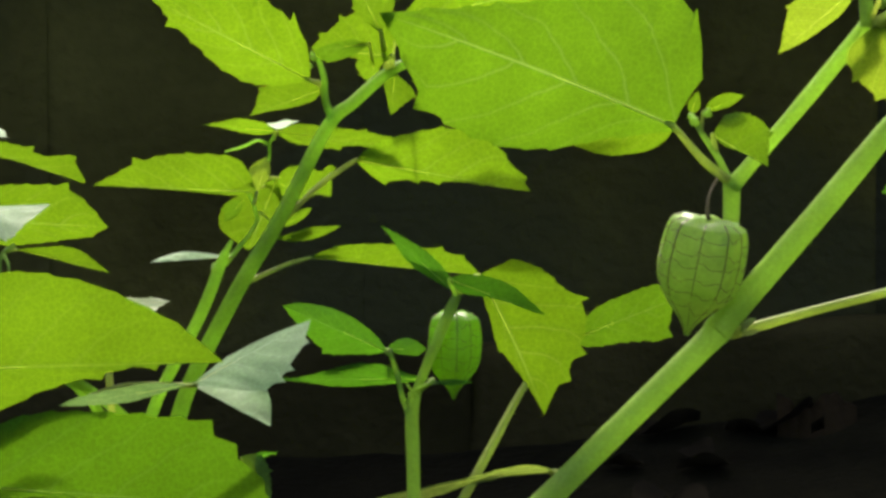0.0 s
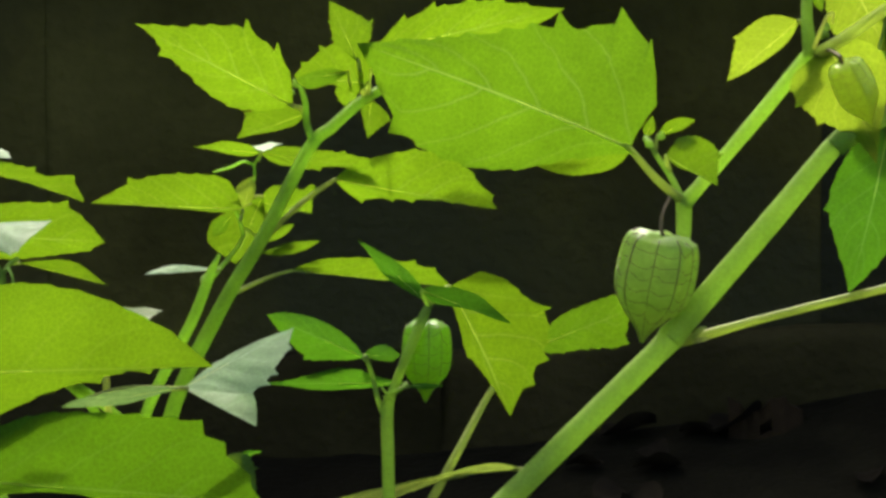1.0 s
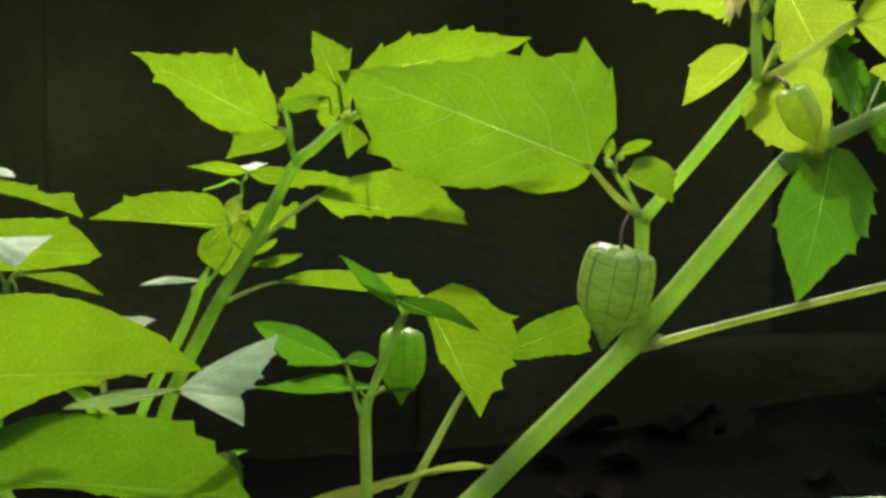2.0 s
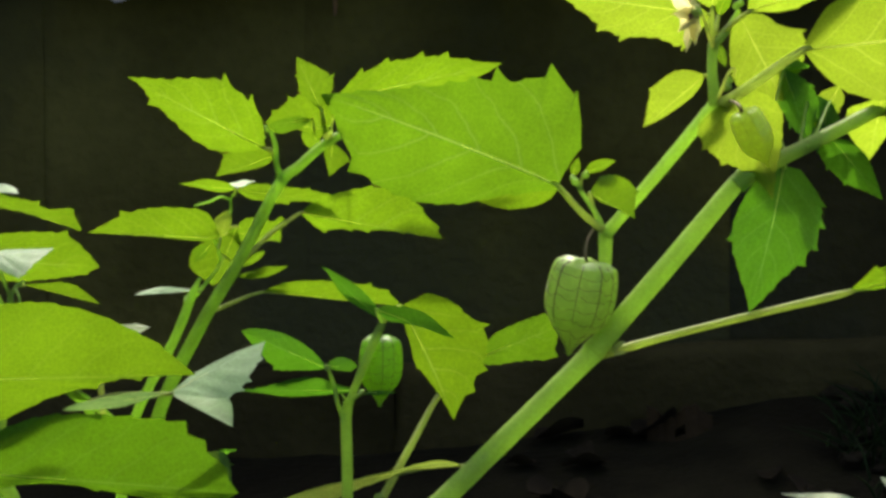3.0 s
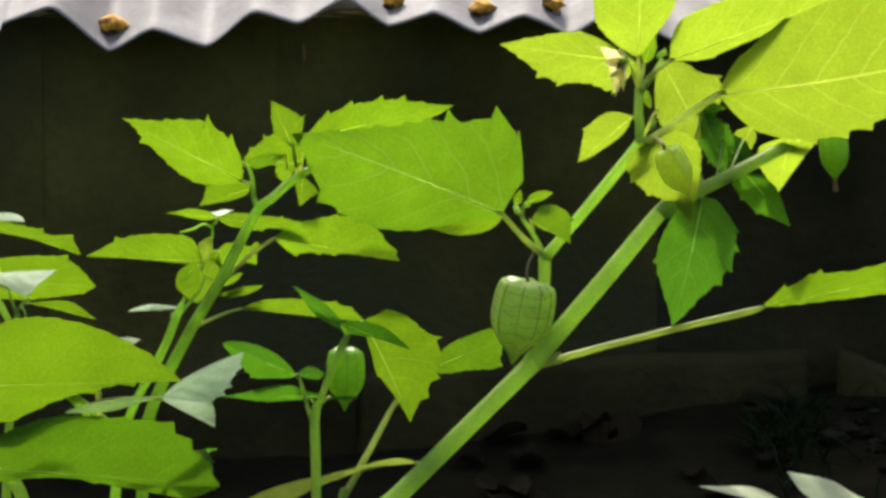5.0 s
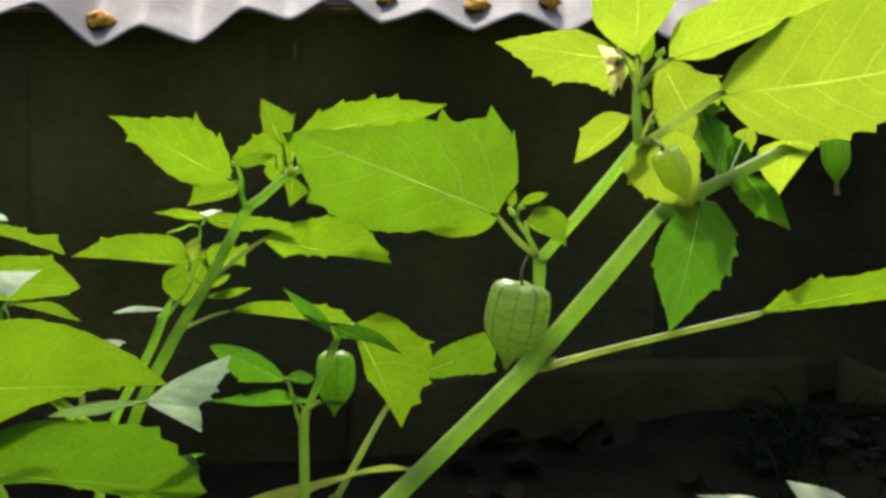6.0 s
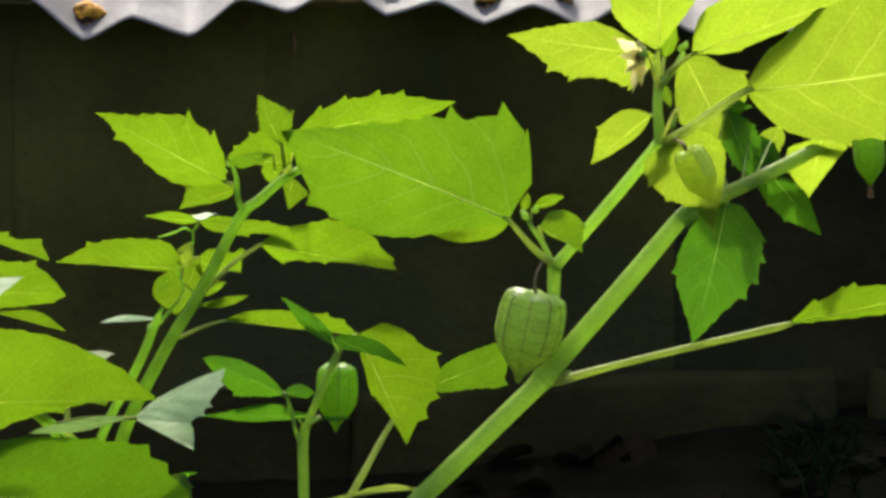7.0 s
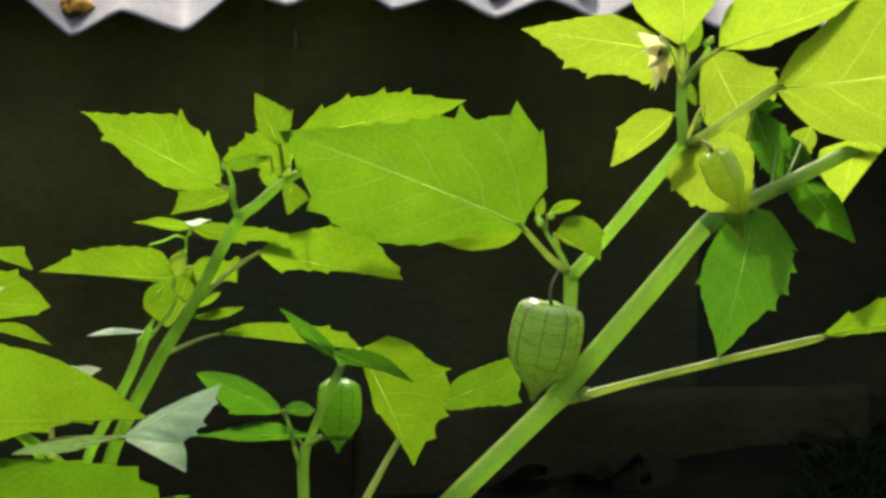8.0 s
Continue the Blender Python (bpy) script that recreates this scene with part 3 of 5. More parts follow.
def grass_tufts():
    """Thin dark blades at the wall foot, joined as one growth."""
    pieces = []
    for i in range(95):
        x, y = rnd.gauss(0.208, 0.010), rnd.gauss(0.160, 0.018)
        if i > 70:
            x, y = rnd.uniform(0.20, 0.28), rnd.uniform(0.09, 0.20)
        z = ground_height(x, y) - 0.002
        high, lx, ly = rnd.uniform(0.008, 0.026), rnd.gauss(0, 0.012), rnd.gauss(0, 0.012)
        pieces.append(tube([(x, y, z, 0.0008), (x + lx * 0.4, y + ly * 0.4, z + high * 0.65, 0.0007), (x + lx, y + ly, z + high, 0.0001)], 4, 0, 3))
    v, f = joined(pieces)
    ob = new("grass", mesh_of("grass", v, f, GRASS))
    tagged(ob, "thin dark green grass blades on shaded soil", "grass", kind="stuff")


grass_tufts()
# a straw stuck to the wall
v, f = tube([(-0.0544, WALL_Y - 0.005, 0.2722, 0.0007), (-0.0538, WALL_Y - 0.004, 0.2670, 0.0011), (-0.0540, WALL_Y - 0.005, 0.2618, 0.0005)], 6, 0, 4)
tagged(new("straw", mesh_of("straw", v, f, DRY)), "short brown straw stuck to the dark wall", "straw")

# ---- the plants ----
main = plant("ground_cherry_plant", (-0.0416, 0.0101, 0.0000), "large bright green ground cherry plant with hanging lantern husks")
stem("main_stem", main, [(-0.0340, 0.0103, -0.0060, 0.0066), (-0.0263, 0.0110, 0.0331, 0.0050), (0.0014, 0.0115, 0.0588, 0.0048), (0.0356, 0.0149, 0.0922, 0.0047), (0.0645, 0.0180, 0.1204, 0.0047), (0.0702, 0.0195, 0.1262, 0.0054), (0.0773, 0.0196, 0.1344, 0.0047), (0.1090, 0.0185, 0.1718, 0.0045), (0.1327, 0.0197, 0.2004, 0.0040), (0.1392, 0.0199, 0.2066, 0.0030)])
stem("branch", main, [(0.1340, 0.0198, 0.2012, 0.0046), (0.1409, 0.0196, 0.2071, 0.0046), (0.1548, 0.0214, 0.2134, 0.0035), (0.1762, 0.0331, 0.2225, 0.0033), (0.2027, 0.0548, 0.2337, 0.0032), (0.2205, 0.0696, 0.2415, 0.0029)])
stem("branch", main, [(0.0707, 0.0218, 0.1276, 0.0038), (0.0742, 0.0312, 0.1455, 0.0030), (0.0753, 0.0347, 0.1649, 0.0030), (0.0755, 0.0323, 0.1793, 0.0033)])
stem("branch", main, [(0.0756, 0.0324, 0.1776, 0.0033), (0.0819, 0.0302, 0.1851, 0.0027), (0.1041, 0.0234, 0.2124, 0.0029), (0.1200, 0.0188, 0.2326, 0.0029), (0.1249, 0.0167, 0.2386, 0.0033)])
stem("branch", main, [(0.1240, 0.0127, 0.2376, 0.0030), (0.1225, 0.0122, 0.2523, 0.0023), (0.1228, 0.0139, 0.2619, 0.0023), (0.1225, 0.0138, 0.2652, 0.0020)])
stem("branch", main, [(0.1228, 0.0139, 0.2630, 0.0018), (0.1295, 0.0156, 0.2711, 0.0014), (0.1345, 0.0173, 0.2799, 0.0010)])
stem("shoot", main, [(0.0744, 0.0323, 0.1799, 0.0015), (0.0697, 0.0321, 0.1891, 0.0013), (0.0646, 0.0319, 0.1967, 0.0011), (0.0610, 0.0327, 0.2034, 0.0008)])
leaf(main, (0.0540, 0.0220, 0.2002), (-0.0511, -0.0200, 0.2454), (-0.0118, 0.0104, -0.0310), (0.0158, -0.0061, 0.0411), (0.0, 0.14, 0.35, 0.7, 0.94, 1.0, 0.87, 0.31), (0.43, 0.91, 1.0, 0.78, 0.68, 0.45, 0.26, 0.1), (0.77,), (0.06, 0.17, 0.37), (0.0006, 0.0000, 0.0015), bite=0.075, stalk=[(0.0741, 0.0303, 0.1795, 0.0019), (0.0646, 0.0281, 0.1876, 0.0016)], mat=FULL_LEAF, pairs=5, lobe=0.035)
leaf(main, (0.0682, 0.0300, 0.1964), (0.0883, 0.0200, 0.1857), (0.0064, -0.0057, 0.0120), (-0.0006, 0.0005, -0.0011), (0.61, 0.72, 0.87, 0.98, 1.0, 0.94, 0.79, 0.28), (0.0, 0.31, 0.84, 1.0, 0.44, 0.11, 0.11, 0.05), (0.76,), (0.76,), (0.0000, 0.0000, 0.0000), bite=0.08, stalk=[(0.0696, 0.0320, 0.1906, 0.0011)])
leaf(main, (0.0649, 0.0330, 0.2043), (0.0798, 0.0280, 0.2110), (-0.0014, -0.0016, 0.0034), (0.0007, 0.0008, -0.0017), (0.0, 0.21, 0.57, 0.9, 1.0, 0.95, 0.72, 0.3), (0.0, 0.15, 0.41, 0.71, 0.85, 1.0, 0.68, 0.3), (), (), (0.0000, 0.0000, 0.0000), bite=0.08, stalk=[(0.0641, 0.0318, 0.1973, 0.0008)])
leaf(main, (0.0608, 0.0396, 0.2032), (0.0633, 0.0354, 0.2121), (-0.0022, 0.0000, 0.0007), (0.0022, 0.0000, -0.0007), (0.0, 0.42, 0.74, 0.96, 0.99, 0.82, 0.52, 0.18), (0.0, 0.42, 0.74, 0.96, 0.99, 0.82, 0.52, 0.18), (0.42, 0.85), (0.37, 0.8), (0.0000, 0.0000, 0.0000), bite=0.1, pairs=2)
bud(main, (0.0629, 0.0298, 0.2004), (-0.5702, -0.5690, 0.5925), 0.0049)
bud(main, (0.0660, 0.0297, 0.2032), (0.2463, -0.5918, 0.7676), 0.0044)
bud(main, (0.0613, 0.0297, 0.2021), (-0.4025, 0.6842, 0.6082), 0.0038)
husk(main, (0.0672, 0.0128, 0.1694), (0.0584, 0.0141, 0.1250), 0.0155, [(0.0700, 0.0303, 0.1801, 0.0007), (0.0676, 0.0205, 0.1772, 0.0006), (0.0664, 0.0156, 0.1741, 0.0006), (0.0661, 0.0128, 0.1697, 0.0008)], turn=0.12, label="pale green papery husk with purplish ribs")
leaf(main, (0.1856, 0.0350, 0.1507), (0.2926, 0.0300, 0.1754), (-0.0028, -0.0069, 0.0106), (0.0019, 0.0048, -0.0074), (0.0, 0.44, 0.73, 1.0, 0.78, 0.84, 0.8, 0.4), (0.0, 0.11, 0.28, 0.56, 0.85, 1.0, 0.81, 0.35), (0.12, 0.25, 0.3), (), (0.0000, 0.0000, 0.0000), bite=0.08, stalk=[(0.0743, 0.0200, 0.1245, 0.0022), (0.1065, 0.0256, 0.1327, 0.0017), (0.1485, 0.0293, 0.1426, 0.0017), (0.1765, 0.0311, 0.1489, 0.0018)])
leaf(main, (0.1554, 0.0280, 0.2088), (0.1402, 0.0310, 0.1420), (0.0210, 0.0012, -0.0051), (-0.0169, -0.0010, 0.0041), (0.34, 0.59, 0.9, 1.0, 0.98, 0.76, 0.43, 0.2), (0.0, 0.37, 0.7, 0.89, 1.0, 0.89, 0.56, 0.17), (0.19, 0.33, 0.48, 0.6), (0.55,), (0.0011, 0.0000, -0.0003), bite=0.06, stalk=[(0.1403, 0.0236, 0.2053, 0.0019), (0.1498, 0.0315, 0.2096, 0.0016)], mat=SHADED_LEAF)
leaf(main, (0.1307, 0.0040, 0.2411), (0.1501, 0.0180, 0.1942), (0.0157, -0.0033, 0.0069), (-0.0190, 0.0040, -0.0083), (0.57, 0.77, 0.97, 1.0, 0.8, 0.58, 0.29, 0.12), (0.0, 0.74, 1.0, 0.99, 0.87, 0.57, 0.24, 0.07), (), (0.32, 0.52), (0.0016, 0.0000, 0.0007), bite=0.06, stalk=[(0.1248, 0.0127, 0.2381, 0.0016)], mat=YOUNG_LEAF)
husk(main, (0.1338, -0.0220, 0.2385), (0.1463, -0.0190, 0.2128), 0.0080, [(0.1281, 0.0106, 0.2400, 0.0011), (0.1307, -0.0104, 0.2412, 0.0008), (0.1334, -0.0220, 0.2399, 0.0008)], turn=0.3, full=0.42, label="small young green husk", mat=YOUNG_HUSK)
leaf(main, (0.1196, 0.0120, 0.2510), (0.0920, 0.0240, 0.2265), (0.0024, 0.0017, -0.0030), (-0.0071, -0.0051, 0.0088), (0.0, 0.29, 0.78, 1.0, 0.99, 0.86, 0.68, 0.3), (0.0, 0.32, 0.67, 0.94, 1.0, 0.98, 0.62, 0.23), (), (0.63,), (0.0000, 0.0000, 0.0000), bite=0.08, stalk=[(0.1225, 0.0125, 0.2421, 0.0014), (0.1220, 0.0144, 0.2480, 0.0011)], mat=YOUNG_LEAF)
leaf(main, (0.1605, -0.0360, 0.2658), (0.2887, 0.0000, 0.2840), (-0.0083, -0.0217, 0.0407), (0.0061, 0.0157, -0.0299), (0.0, 0.34, 0.54, 0.79, 0.93, 1.0, 0.94, 0.54), (0.0, 0.52, 0.8, 0.97, 1.0, 0.9, 0.67, 0.3), (), (0.33, 0.46, 0.56), (0.0004, 0.0000, -0.0025), bite=0.05, stalk=[(0.1280, 0.0080, 0.2393, 0.0027), (0.1355, -0.0180, 0.2467, 0.0024), (0.1476, -0.0320, 0.2568, 0.0022)], mat=YOUNG_LEAF, pairs=5)
leaf(main, (0.1371, -0.0180, 0.2810), (0.2205, -0.0500, 0.3153), (-0.0071, -0.0103, 0.0178), (0.0023, 0.0033, -0.0057), (0.0, 0.72, 0.97, 1.0, 0.96, 0.92, 0.7, 0.33), (0.0, 0.35, 1.0, 0.88, 0.81, 0.69, 0.13, 0.02), (), (0.23,), (0.0000, 0.0000, 0.0000), bite=0.06, stalk=[(0.1237, 0.0158, 0.2640, 0.0014), (0.1286, 0.0136, 0.2713, 0.0013)], mat=YOUNG_LEAF)
leaf(main, (0.1359, 0.0550, 0.2758), (0.1570, 0.0650, 0.2346), (0.0195, -0.0061, 0.0105), (-0.0142, 0.0044, -0.0077), (0.0, 0.22, 0.48, 0.6, 1.0, 0.9, 0.69, 0.34), (0.0, 0.21, 0.48, 0.71, 0.89, 1.0, 0.81, 0.45), (0.44,), (), (0.0000, 0.0000, 0.0000), bite=0.08, stalk=[(0.1271, 0.0177, 0.2677, 0.0011), (0.1317, 0.0538, 0.2706, 0.0009)], mat=YOUNG_LEAF)
leaf(main, (0.1217, -0.0080, 0.2818), (0.1223, -0.0300, 0.3358), (-0.0228, -0.0003, 0.0007), (0.0186, 0.0003, -0.0006), (0.0, 0.31, 0.66, 0.93, 1.0, 0.97, 0.73, 0.33), (0.0, 0.12, 0.32, 0.62, 0.88, 1.0, 0.82, 0.36), (), (), (0.0000, 0.0000, 0.0000), bite=0.05, stalk=[(0.1228, 0.0139, 0.2630, 0.0014), (0.1222, 0.0035, 0.2737, 0.0012)], mat=YOUNG_LEAF)
leaf(main, (0.1206, -0.0080, 0.2792), (0.0523, -0.0200, 0.2895), (-0.0021, 0.0101, -0.0177), (0.0014, -0.0067, 0.0116), (0.0, 0.77, 1.0, 0.78, 0.83, 0.83, 0.53, 0.16), (0.0, 0.24, 0.53, 0.83, 1.0, 0.83, 0.52, 0.21), (0.12, 0.53, 0.68), (), (0.0000, 0.0000, 0.0000), stalk=[(0.1225, 0.0138, 0.2641, 0.0011), (0.1201, 0.0075, 0.2729, 0.0009)], mat=YOUNG_LEAF)
leaf(main, (0.1255, 0.0215, 0.2766), (0.1308, 0.0149, 0.2922), (-0.0031, 0.0000, 0.0011), (0.0031, 0.0000, -0.0011), (0.0, 0.33, 0.65, 0.91, 1.0, 0.88, 0.59, 0.21), (0.0, 0.33, 0.65, 0.91, 1.0, 0.88, 0.59, 0.21), (0.36, 0.69), (0.31, 0.64), (0.0000, 0.0000, 0.0000), bite=0.1, stalk=[(0.1242, 0.0157, 0.2687, 0.0011)], pairs=3)
leaf(main, (0.1255, 0.0198, 0.2642), (0.1288, 0.0202, 0.2536), (0.0023, 0.0000, 0.0007), (-0.0023, 0.0000, -0.0007), (0.0, 0.33, 0.65, 0.91, 1.0, 0.88, 0.59, 0.21), (0.0, 0.33, 0.65, 0.91, 1.0, 0.88, 0.59, 0.21), (0.42, 0.85), (0.37, 0.8), (0.0000, 0.0000, 0.0000), bite=0.1, pairs=3)
flower(main, (0.1119, -0.0532, 0.2838), (0.1148, -0.0492, 0.2830), [(0.0997, -0.0556, 0.2915), (0.1130, -0.0466, 0.2688), (0.1052, -0.0549, 0.2747), (0.1091, -0.0424, 0.2651), (0.1018, -0.0613, 0.2833), (0.1119, -0.0475, 0.2893)], 0.00260)
bud(main, (0.1324, 0.0133, 0.2801), (0.3243, -0.3918, 0.8610), 0.0045)
bud(main, (0.1347, 0.0153, 0.2811), (0.3024, -0.0330, 0.9526), 0.0042)
bud(main, (0.1197, 0.0114, 0.2770), (-0.5694, -0.4087, 0.7132), 0.0042)
bud(main, (0.1279, 0.0085, 0.2440), (0.2945, -0.3558, 0.8869), 0.0045)
bud(main, (0.1306, 0.0084, 0.2451), (-0.5572, -0.6042, 0.5696), 0.0036)
bud(main, (0.1297, 0.0104, 0.2469), (0.2593, -0.0327, 0.9652), 0.0039)
stem("fruit_stalk", main, [(0.1228, 0.0139, 0.2630, 0.0008), (0.1193, -0.0166, 0.2725, 0.0007), (0.1169, -0.0410, 0.2796, 0.0006), (0.1150, -0.0492, 0.2827, 0.0006)], mat=VEIN)
stem("shoot", main, [(0.1252, 0.0106, 0.2405, 0.0009), (0.1272, 0.0044, 0.2472, 0.0008), (0.1299, 0.0022, 0.2534, 0.0007), (0.1321, 0.0021, 0.2545, 0.0005), (0.1318, 0.0022, 0.2506, 0.0004)], mat=VEIN)
leaf(main, (0.1565, 0.0544, 0.2497), (0.1685, 0.0552, 0.2162), (0.0090, -0.0001, 0.0033), (-0.0069, 0.0201, -0.0049), (0.0, 0.33, 0.65, 0.91, 1.0, 0.88, 0.59, 0.21), (0.0, 0.33, 0.65, 0.91, 1.0, 0.88, 0.59, 0.21), (0.31, 0.53, 0.74), (0.26, 0.47, 0.69), (0.0000, 0.0000, 0.0000), bite=0.12, stalk=[(0.1565, 0.0254, 0.2130, 0.0007), (0.1522, 0.0449, 0.2313, 0.0007)], mat=SHADED_LEAF)
leaf(main, (0.1681, 0.0597, 0.2379), (0.1780, 0.0553, 0.2134), (0.0078, -0.0001, 0.0032), (-0.0057, 0.0201, -0.0048), (0.0, 0.42, 0.74, 0.96, 0.99, 0.82, 0.52, 0.18), (0.0, 0.42, 0.74, 0.96, 0.99, 0.82, 0.52, 0.18), (0.31, 0.53, 0.74), (0.26, 0.47, 0.69), (0.0000, 0.0000, 0.0000), bite=0.14, stalk=[(0.1619, 0.0253, 0.2158, 0.0007)], mat=SHADED_LEAF)
leaf(main, (0.1773, 0.0548, 0.2347), (0.1720, 0.0553, 0.2111), (0.0061, 0.0000, -0.0015), (-0.0062, 0.0200, -0.0003), (0.0, 0.42, 0.74, 0.96, 0.99, 0.82, 0.52, 0.18), (0.0, 0.42, 0.74, 0.96, 0.99, 0.82, 0.52, 0.18), (0.33, 0.59, 0.85), (0.28, 0.54, 0.8), (0.0000, 0.0000, 0.0000), bite=0.14, stalk=[(0.1675, 0.0252, 0.2186, 0.0007)], mat=SHADED_LEAF)
leaf(main, (0.1526, 0.0544, 0.2502), (0.1689, 0.0543, 0.2516), (-0.0003, -0.0001, 0.0040), (0.0014, 0.0202, -0.0056), (0.0, 0.42, 0.74, 0.96, 0.99, 0.82, 0.52, 0.18), (0.0, 0.42, 0.74, 0.96, 0.99, 0.82, 0.52, 0.18), (0.36, 0.69), (0.31, 0.64), (0.0000, 0.0000, 0.0000), bite=0.1, mat=SHADED_LEAF, pairs=3)
leaf(main, (0.1772, 0.0350, 0.2204), (0.2016, 0.0500, 0.1908), (0.0055, -0.0014, 0.0048), (-0.0073, 0.0019, -0.0065), (0.0, 0.29, 0.75, 0.92, 1.0, 0.76, 0.5, 0.2), (0.82, 0.93, 0.98, 1.0, 0.91, 0.73, 0.41, 0.16), (), (0.26, 0.54), (0.0000, 0.0000, 0.0000), bite=0.08, stalk=[(0.1646, 0.0233, 0.2176, 0.0016)], mat=SHADED_LEAF)
leaf(main, (0.2007, 0.0450, 0.2383), (0.1969, 0.0750, 0.2061), (0.0133, 0.0016, -0.0028), (-0.0142, -0.0017, 0.0030), (0.0, 1.0, 0.93, 0.73, 0.54, 0.38, 0.22, 0.09), (0.0, 0.22, 0.58, 0.98, 1.0, 0.9, 0.6, 0.26), (), (), (0.0000, 0.0000, 0.0000), bite=0.06, stalk=[(0.2062, 0.0447, 0.2364, 0.0014)], mat=YOUNG_LEAF)
leaf(main, (0.1820, 0.0600, 0.2423), (0.1734, 0.0620, 0.2206), (0.0048, 0.0012, -0.0020), (-0.0063, -0.0015, 0.0027), (0.0, 0.32, 0.86, 1.0, 0.79, 0.91, 0.84, 0.34), (0.0, 0.24, 0.65, 1.0, 0.87, 0.73, 0.65, 0.59), (0.47, 0.69), (), (0.0000, 0.0000, 0.0000), bite=0.12, mat=YOUNG_LEAF)
husk(main, (0.2225, 0.0496, 0.2415), (0.2244, 0.0503, 0.2132), 0.0073, [(0.2160, 0.0445, 0.2439, 0.0011), (0.2189, 0.0464, 0.2463, 0.0008), (0.2220, 0.0495, 0.2435, 0.0008)], full=0.4, turn=0.2, label="young green husk with a brown tip", mat=GREEN_HUSK)
stem("flower_remnant", main, [(0.2241, 0.0502, 0.2161, 0.0008), (0.2244, 0.0503, 0.2116, 0.0011), (0.2247, 0.0504, 0.2090, 0.0014)], mat=DRY, ribs=0.2)
leaf(main, (0.0149, 0.0600, 0.1160), (0.0565, 0.0550, 0.1333), (-0.0030, -0.0023, 0.0080), (0.0050, 0.0038, -0.0132), (0.0, 0.18, 0.48, 0.91, 1.0, 0.98, 0.94, 0.9), (0.0, 0.15, 0.39, 0.51, 0.59, 0.75, 1.0, 0.31), (), (0.8,), (0.0000, 0.0000, 0.0000), bite=0.12, stalk=[(-0.0289, 0.0393, 0.0504, 0.0019), (-0.0148, 0.0446, 0.0758, 0.0017), (0.0003, 0.0617, 0.1010, 0.0013)], mat=FULL_LEAF)
leaf(main, (0.0772, 0.0128, 0.1267), (0.0838, 0.0100, 0.1317), (-0.0008, -0.0005, 0.0013), (0.0008, 0.0005, -0.0012), (0.0, 0.15, 0.39, 0.74, 0.9, 1.0, 0.94, 0.38), (0.0, 0.24, 0.63, 1.0, 0.89, 0.78, 0.57, 0.23), (), (), (0.0000, 0.0000, 0.0000), mat=PETIOLE)
leaf(main, (0.0777, 0.0128, 0.1252), (0.0853, 0.0110, 0.1270), (-0.0002, -0.0004, 0.0010), (0.0002, 0.0004, -0.0010), (0.0, 0.17, 0.45, 0.84, 1.0, 1.0, 0.81, 0.32), (0.0, 0.2, 0.53, 1.0, 0.97, 0.91, 0.76, 0.3), (), (), (0.0000, 0.0000, 0.0000), mat=PETIOLE)
stem("petiole", main, [(-0.0339, 0.0395, -0.0060, 0.0026), (-0.0289, 0.0393, 0.0504, 0.0021), (-0.0260, 0.0402, 0.0560, 0.0019)])
leaf(main, (0.0109, 0.0340, 0.0713), (-0.0947, 0.0520, 0.0407), (0.0017, 0.0042, -0.0077), (-0.0008, -0.0021, 0.0038), (0.0, 0.02, 0.02, 0.22, 0.52, 0.98, 1.0, 0.55), (0.0, 1.0, 0.75, 0.25, 0.2, 0.49, 0.58, 0.18), (), (), (-0.0014, 0.0000, 0.0057), bite=0.03, stalk=[(0.0142, 0.0220, 0.0714, 0.0016)], mat=STRAP_LEAF)
left = plant("ground_cherry_plant", (-0.1301, 0.0101, 0.0000), "slender bright green ground cherry plant with two stems")
stem("stem", left, [(-0.1302, 0.0103, -0.0060, 0.0041), (-0.1293, 0.0100, 0.0580, 0.0031), (-0.1261, 0.0090, 0.0967, 0.0030), (-0.1068, 0.0078, 0.1380, 0.0029), (-0.0885, 0.0069, 0.1689, 0.0027), (-0.0708, 0.0059, 0.2024, 0.0025), (-0.0616, 0.0056, 0.2110, 0.0023), (-0.0506, 0.0093, 0.2204, 0.0021), (-0.0407, 0.0131, 0.2258, 0.0018)], mat=YOUNG_STEM)
stem("stem", left, [(-0.1438, 0.0080, -0.0060, 0.0034), (-0.1428, 0.0080, 0.0584, 0.0026), (-0.1361, 0.0080, 0.0969, 0.0022), (-0.1179, 0.0080, 0.1333, 0.0022), (-0.1103, 0.0080, 0.1520, 0.0020), (-0.1078, 0.0080, 0.1576, 0.0012), (-0.1061, 0.0080, 0.1609, 0.0007)], mat=YOUNG_STEM)
stem("shoot", left, [(-0.0689, 0.0058, 0.2046, 0.0016), (-0.0716, 0.0056, 0.2118, 0.0014), (-0.0721, 0.0053, 0.2202, 0.0012), (-0.0743, 0.0071, 0.2273, 0.0009)], mat=YOUNG_STEM)
stem("shoot", left, [(-0.1094, 0.0213, 0.1507, 0.0011), (-0.1057, 0.0251, 0.1550, 0.0009), (-0.1007, 0.0269, 0.1609, 0.0007), (-0.0980, 0.0287, 0.1658, 0.0006)], mat=YOUNG_STEM)
leaf(left, (-0.0766, -0.0050, 0.2200), (-0.1358, -0.0240, 0.2535), (-0.0061, 0.0065, -0.0114), (0.0087, -0.0093, 0.0162), (0.0, 0.27, 0.65, 1.0, 0.95, 0.64, 0.41, 0.01), (0.0, 0.46, 0.81, 0.96, 1.0, 0.71, 0.4, 0.17), (0.78,), (0.21, 0.42), (0.0000, 0.0000, 0.0000), bite=0.13, stalk=[(-0.0710, 0.0057, 0.2088, 0.0011), (-0.0732, 0.0074, 0.2170, 0.0011)])
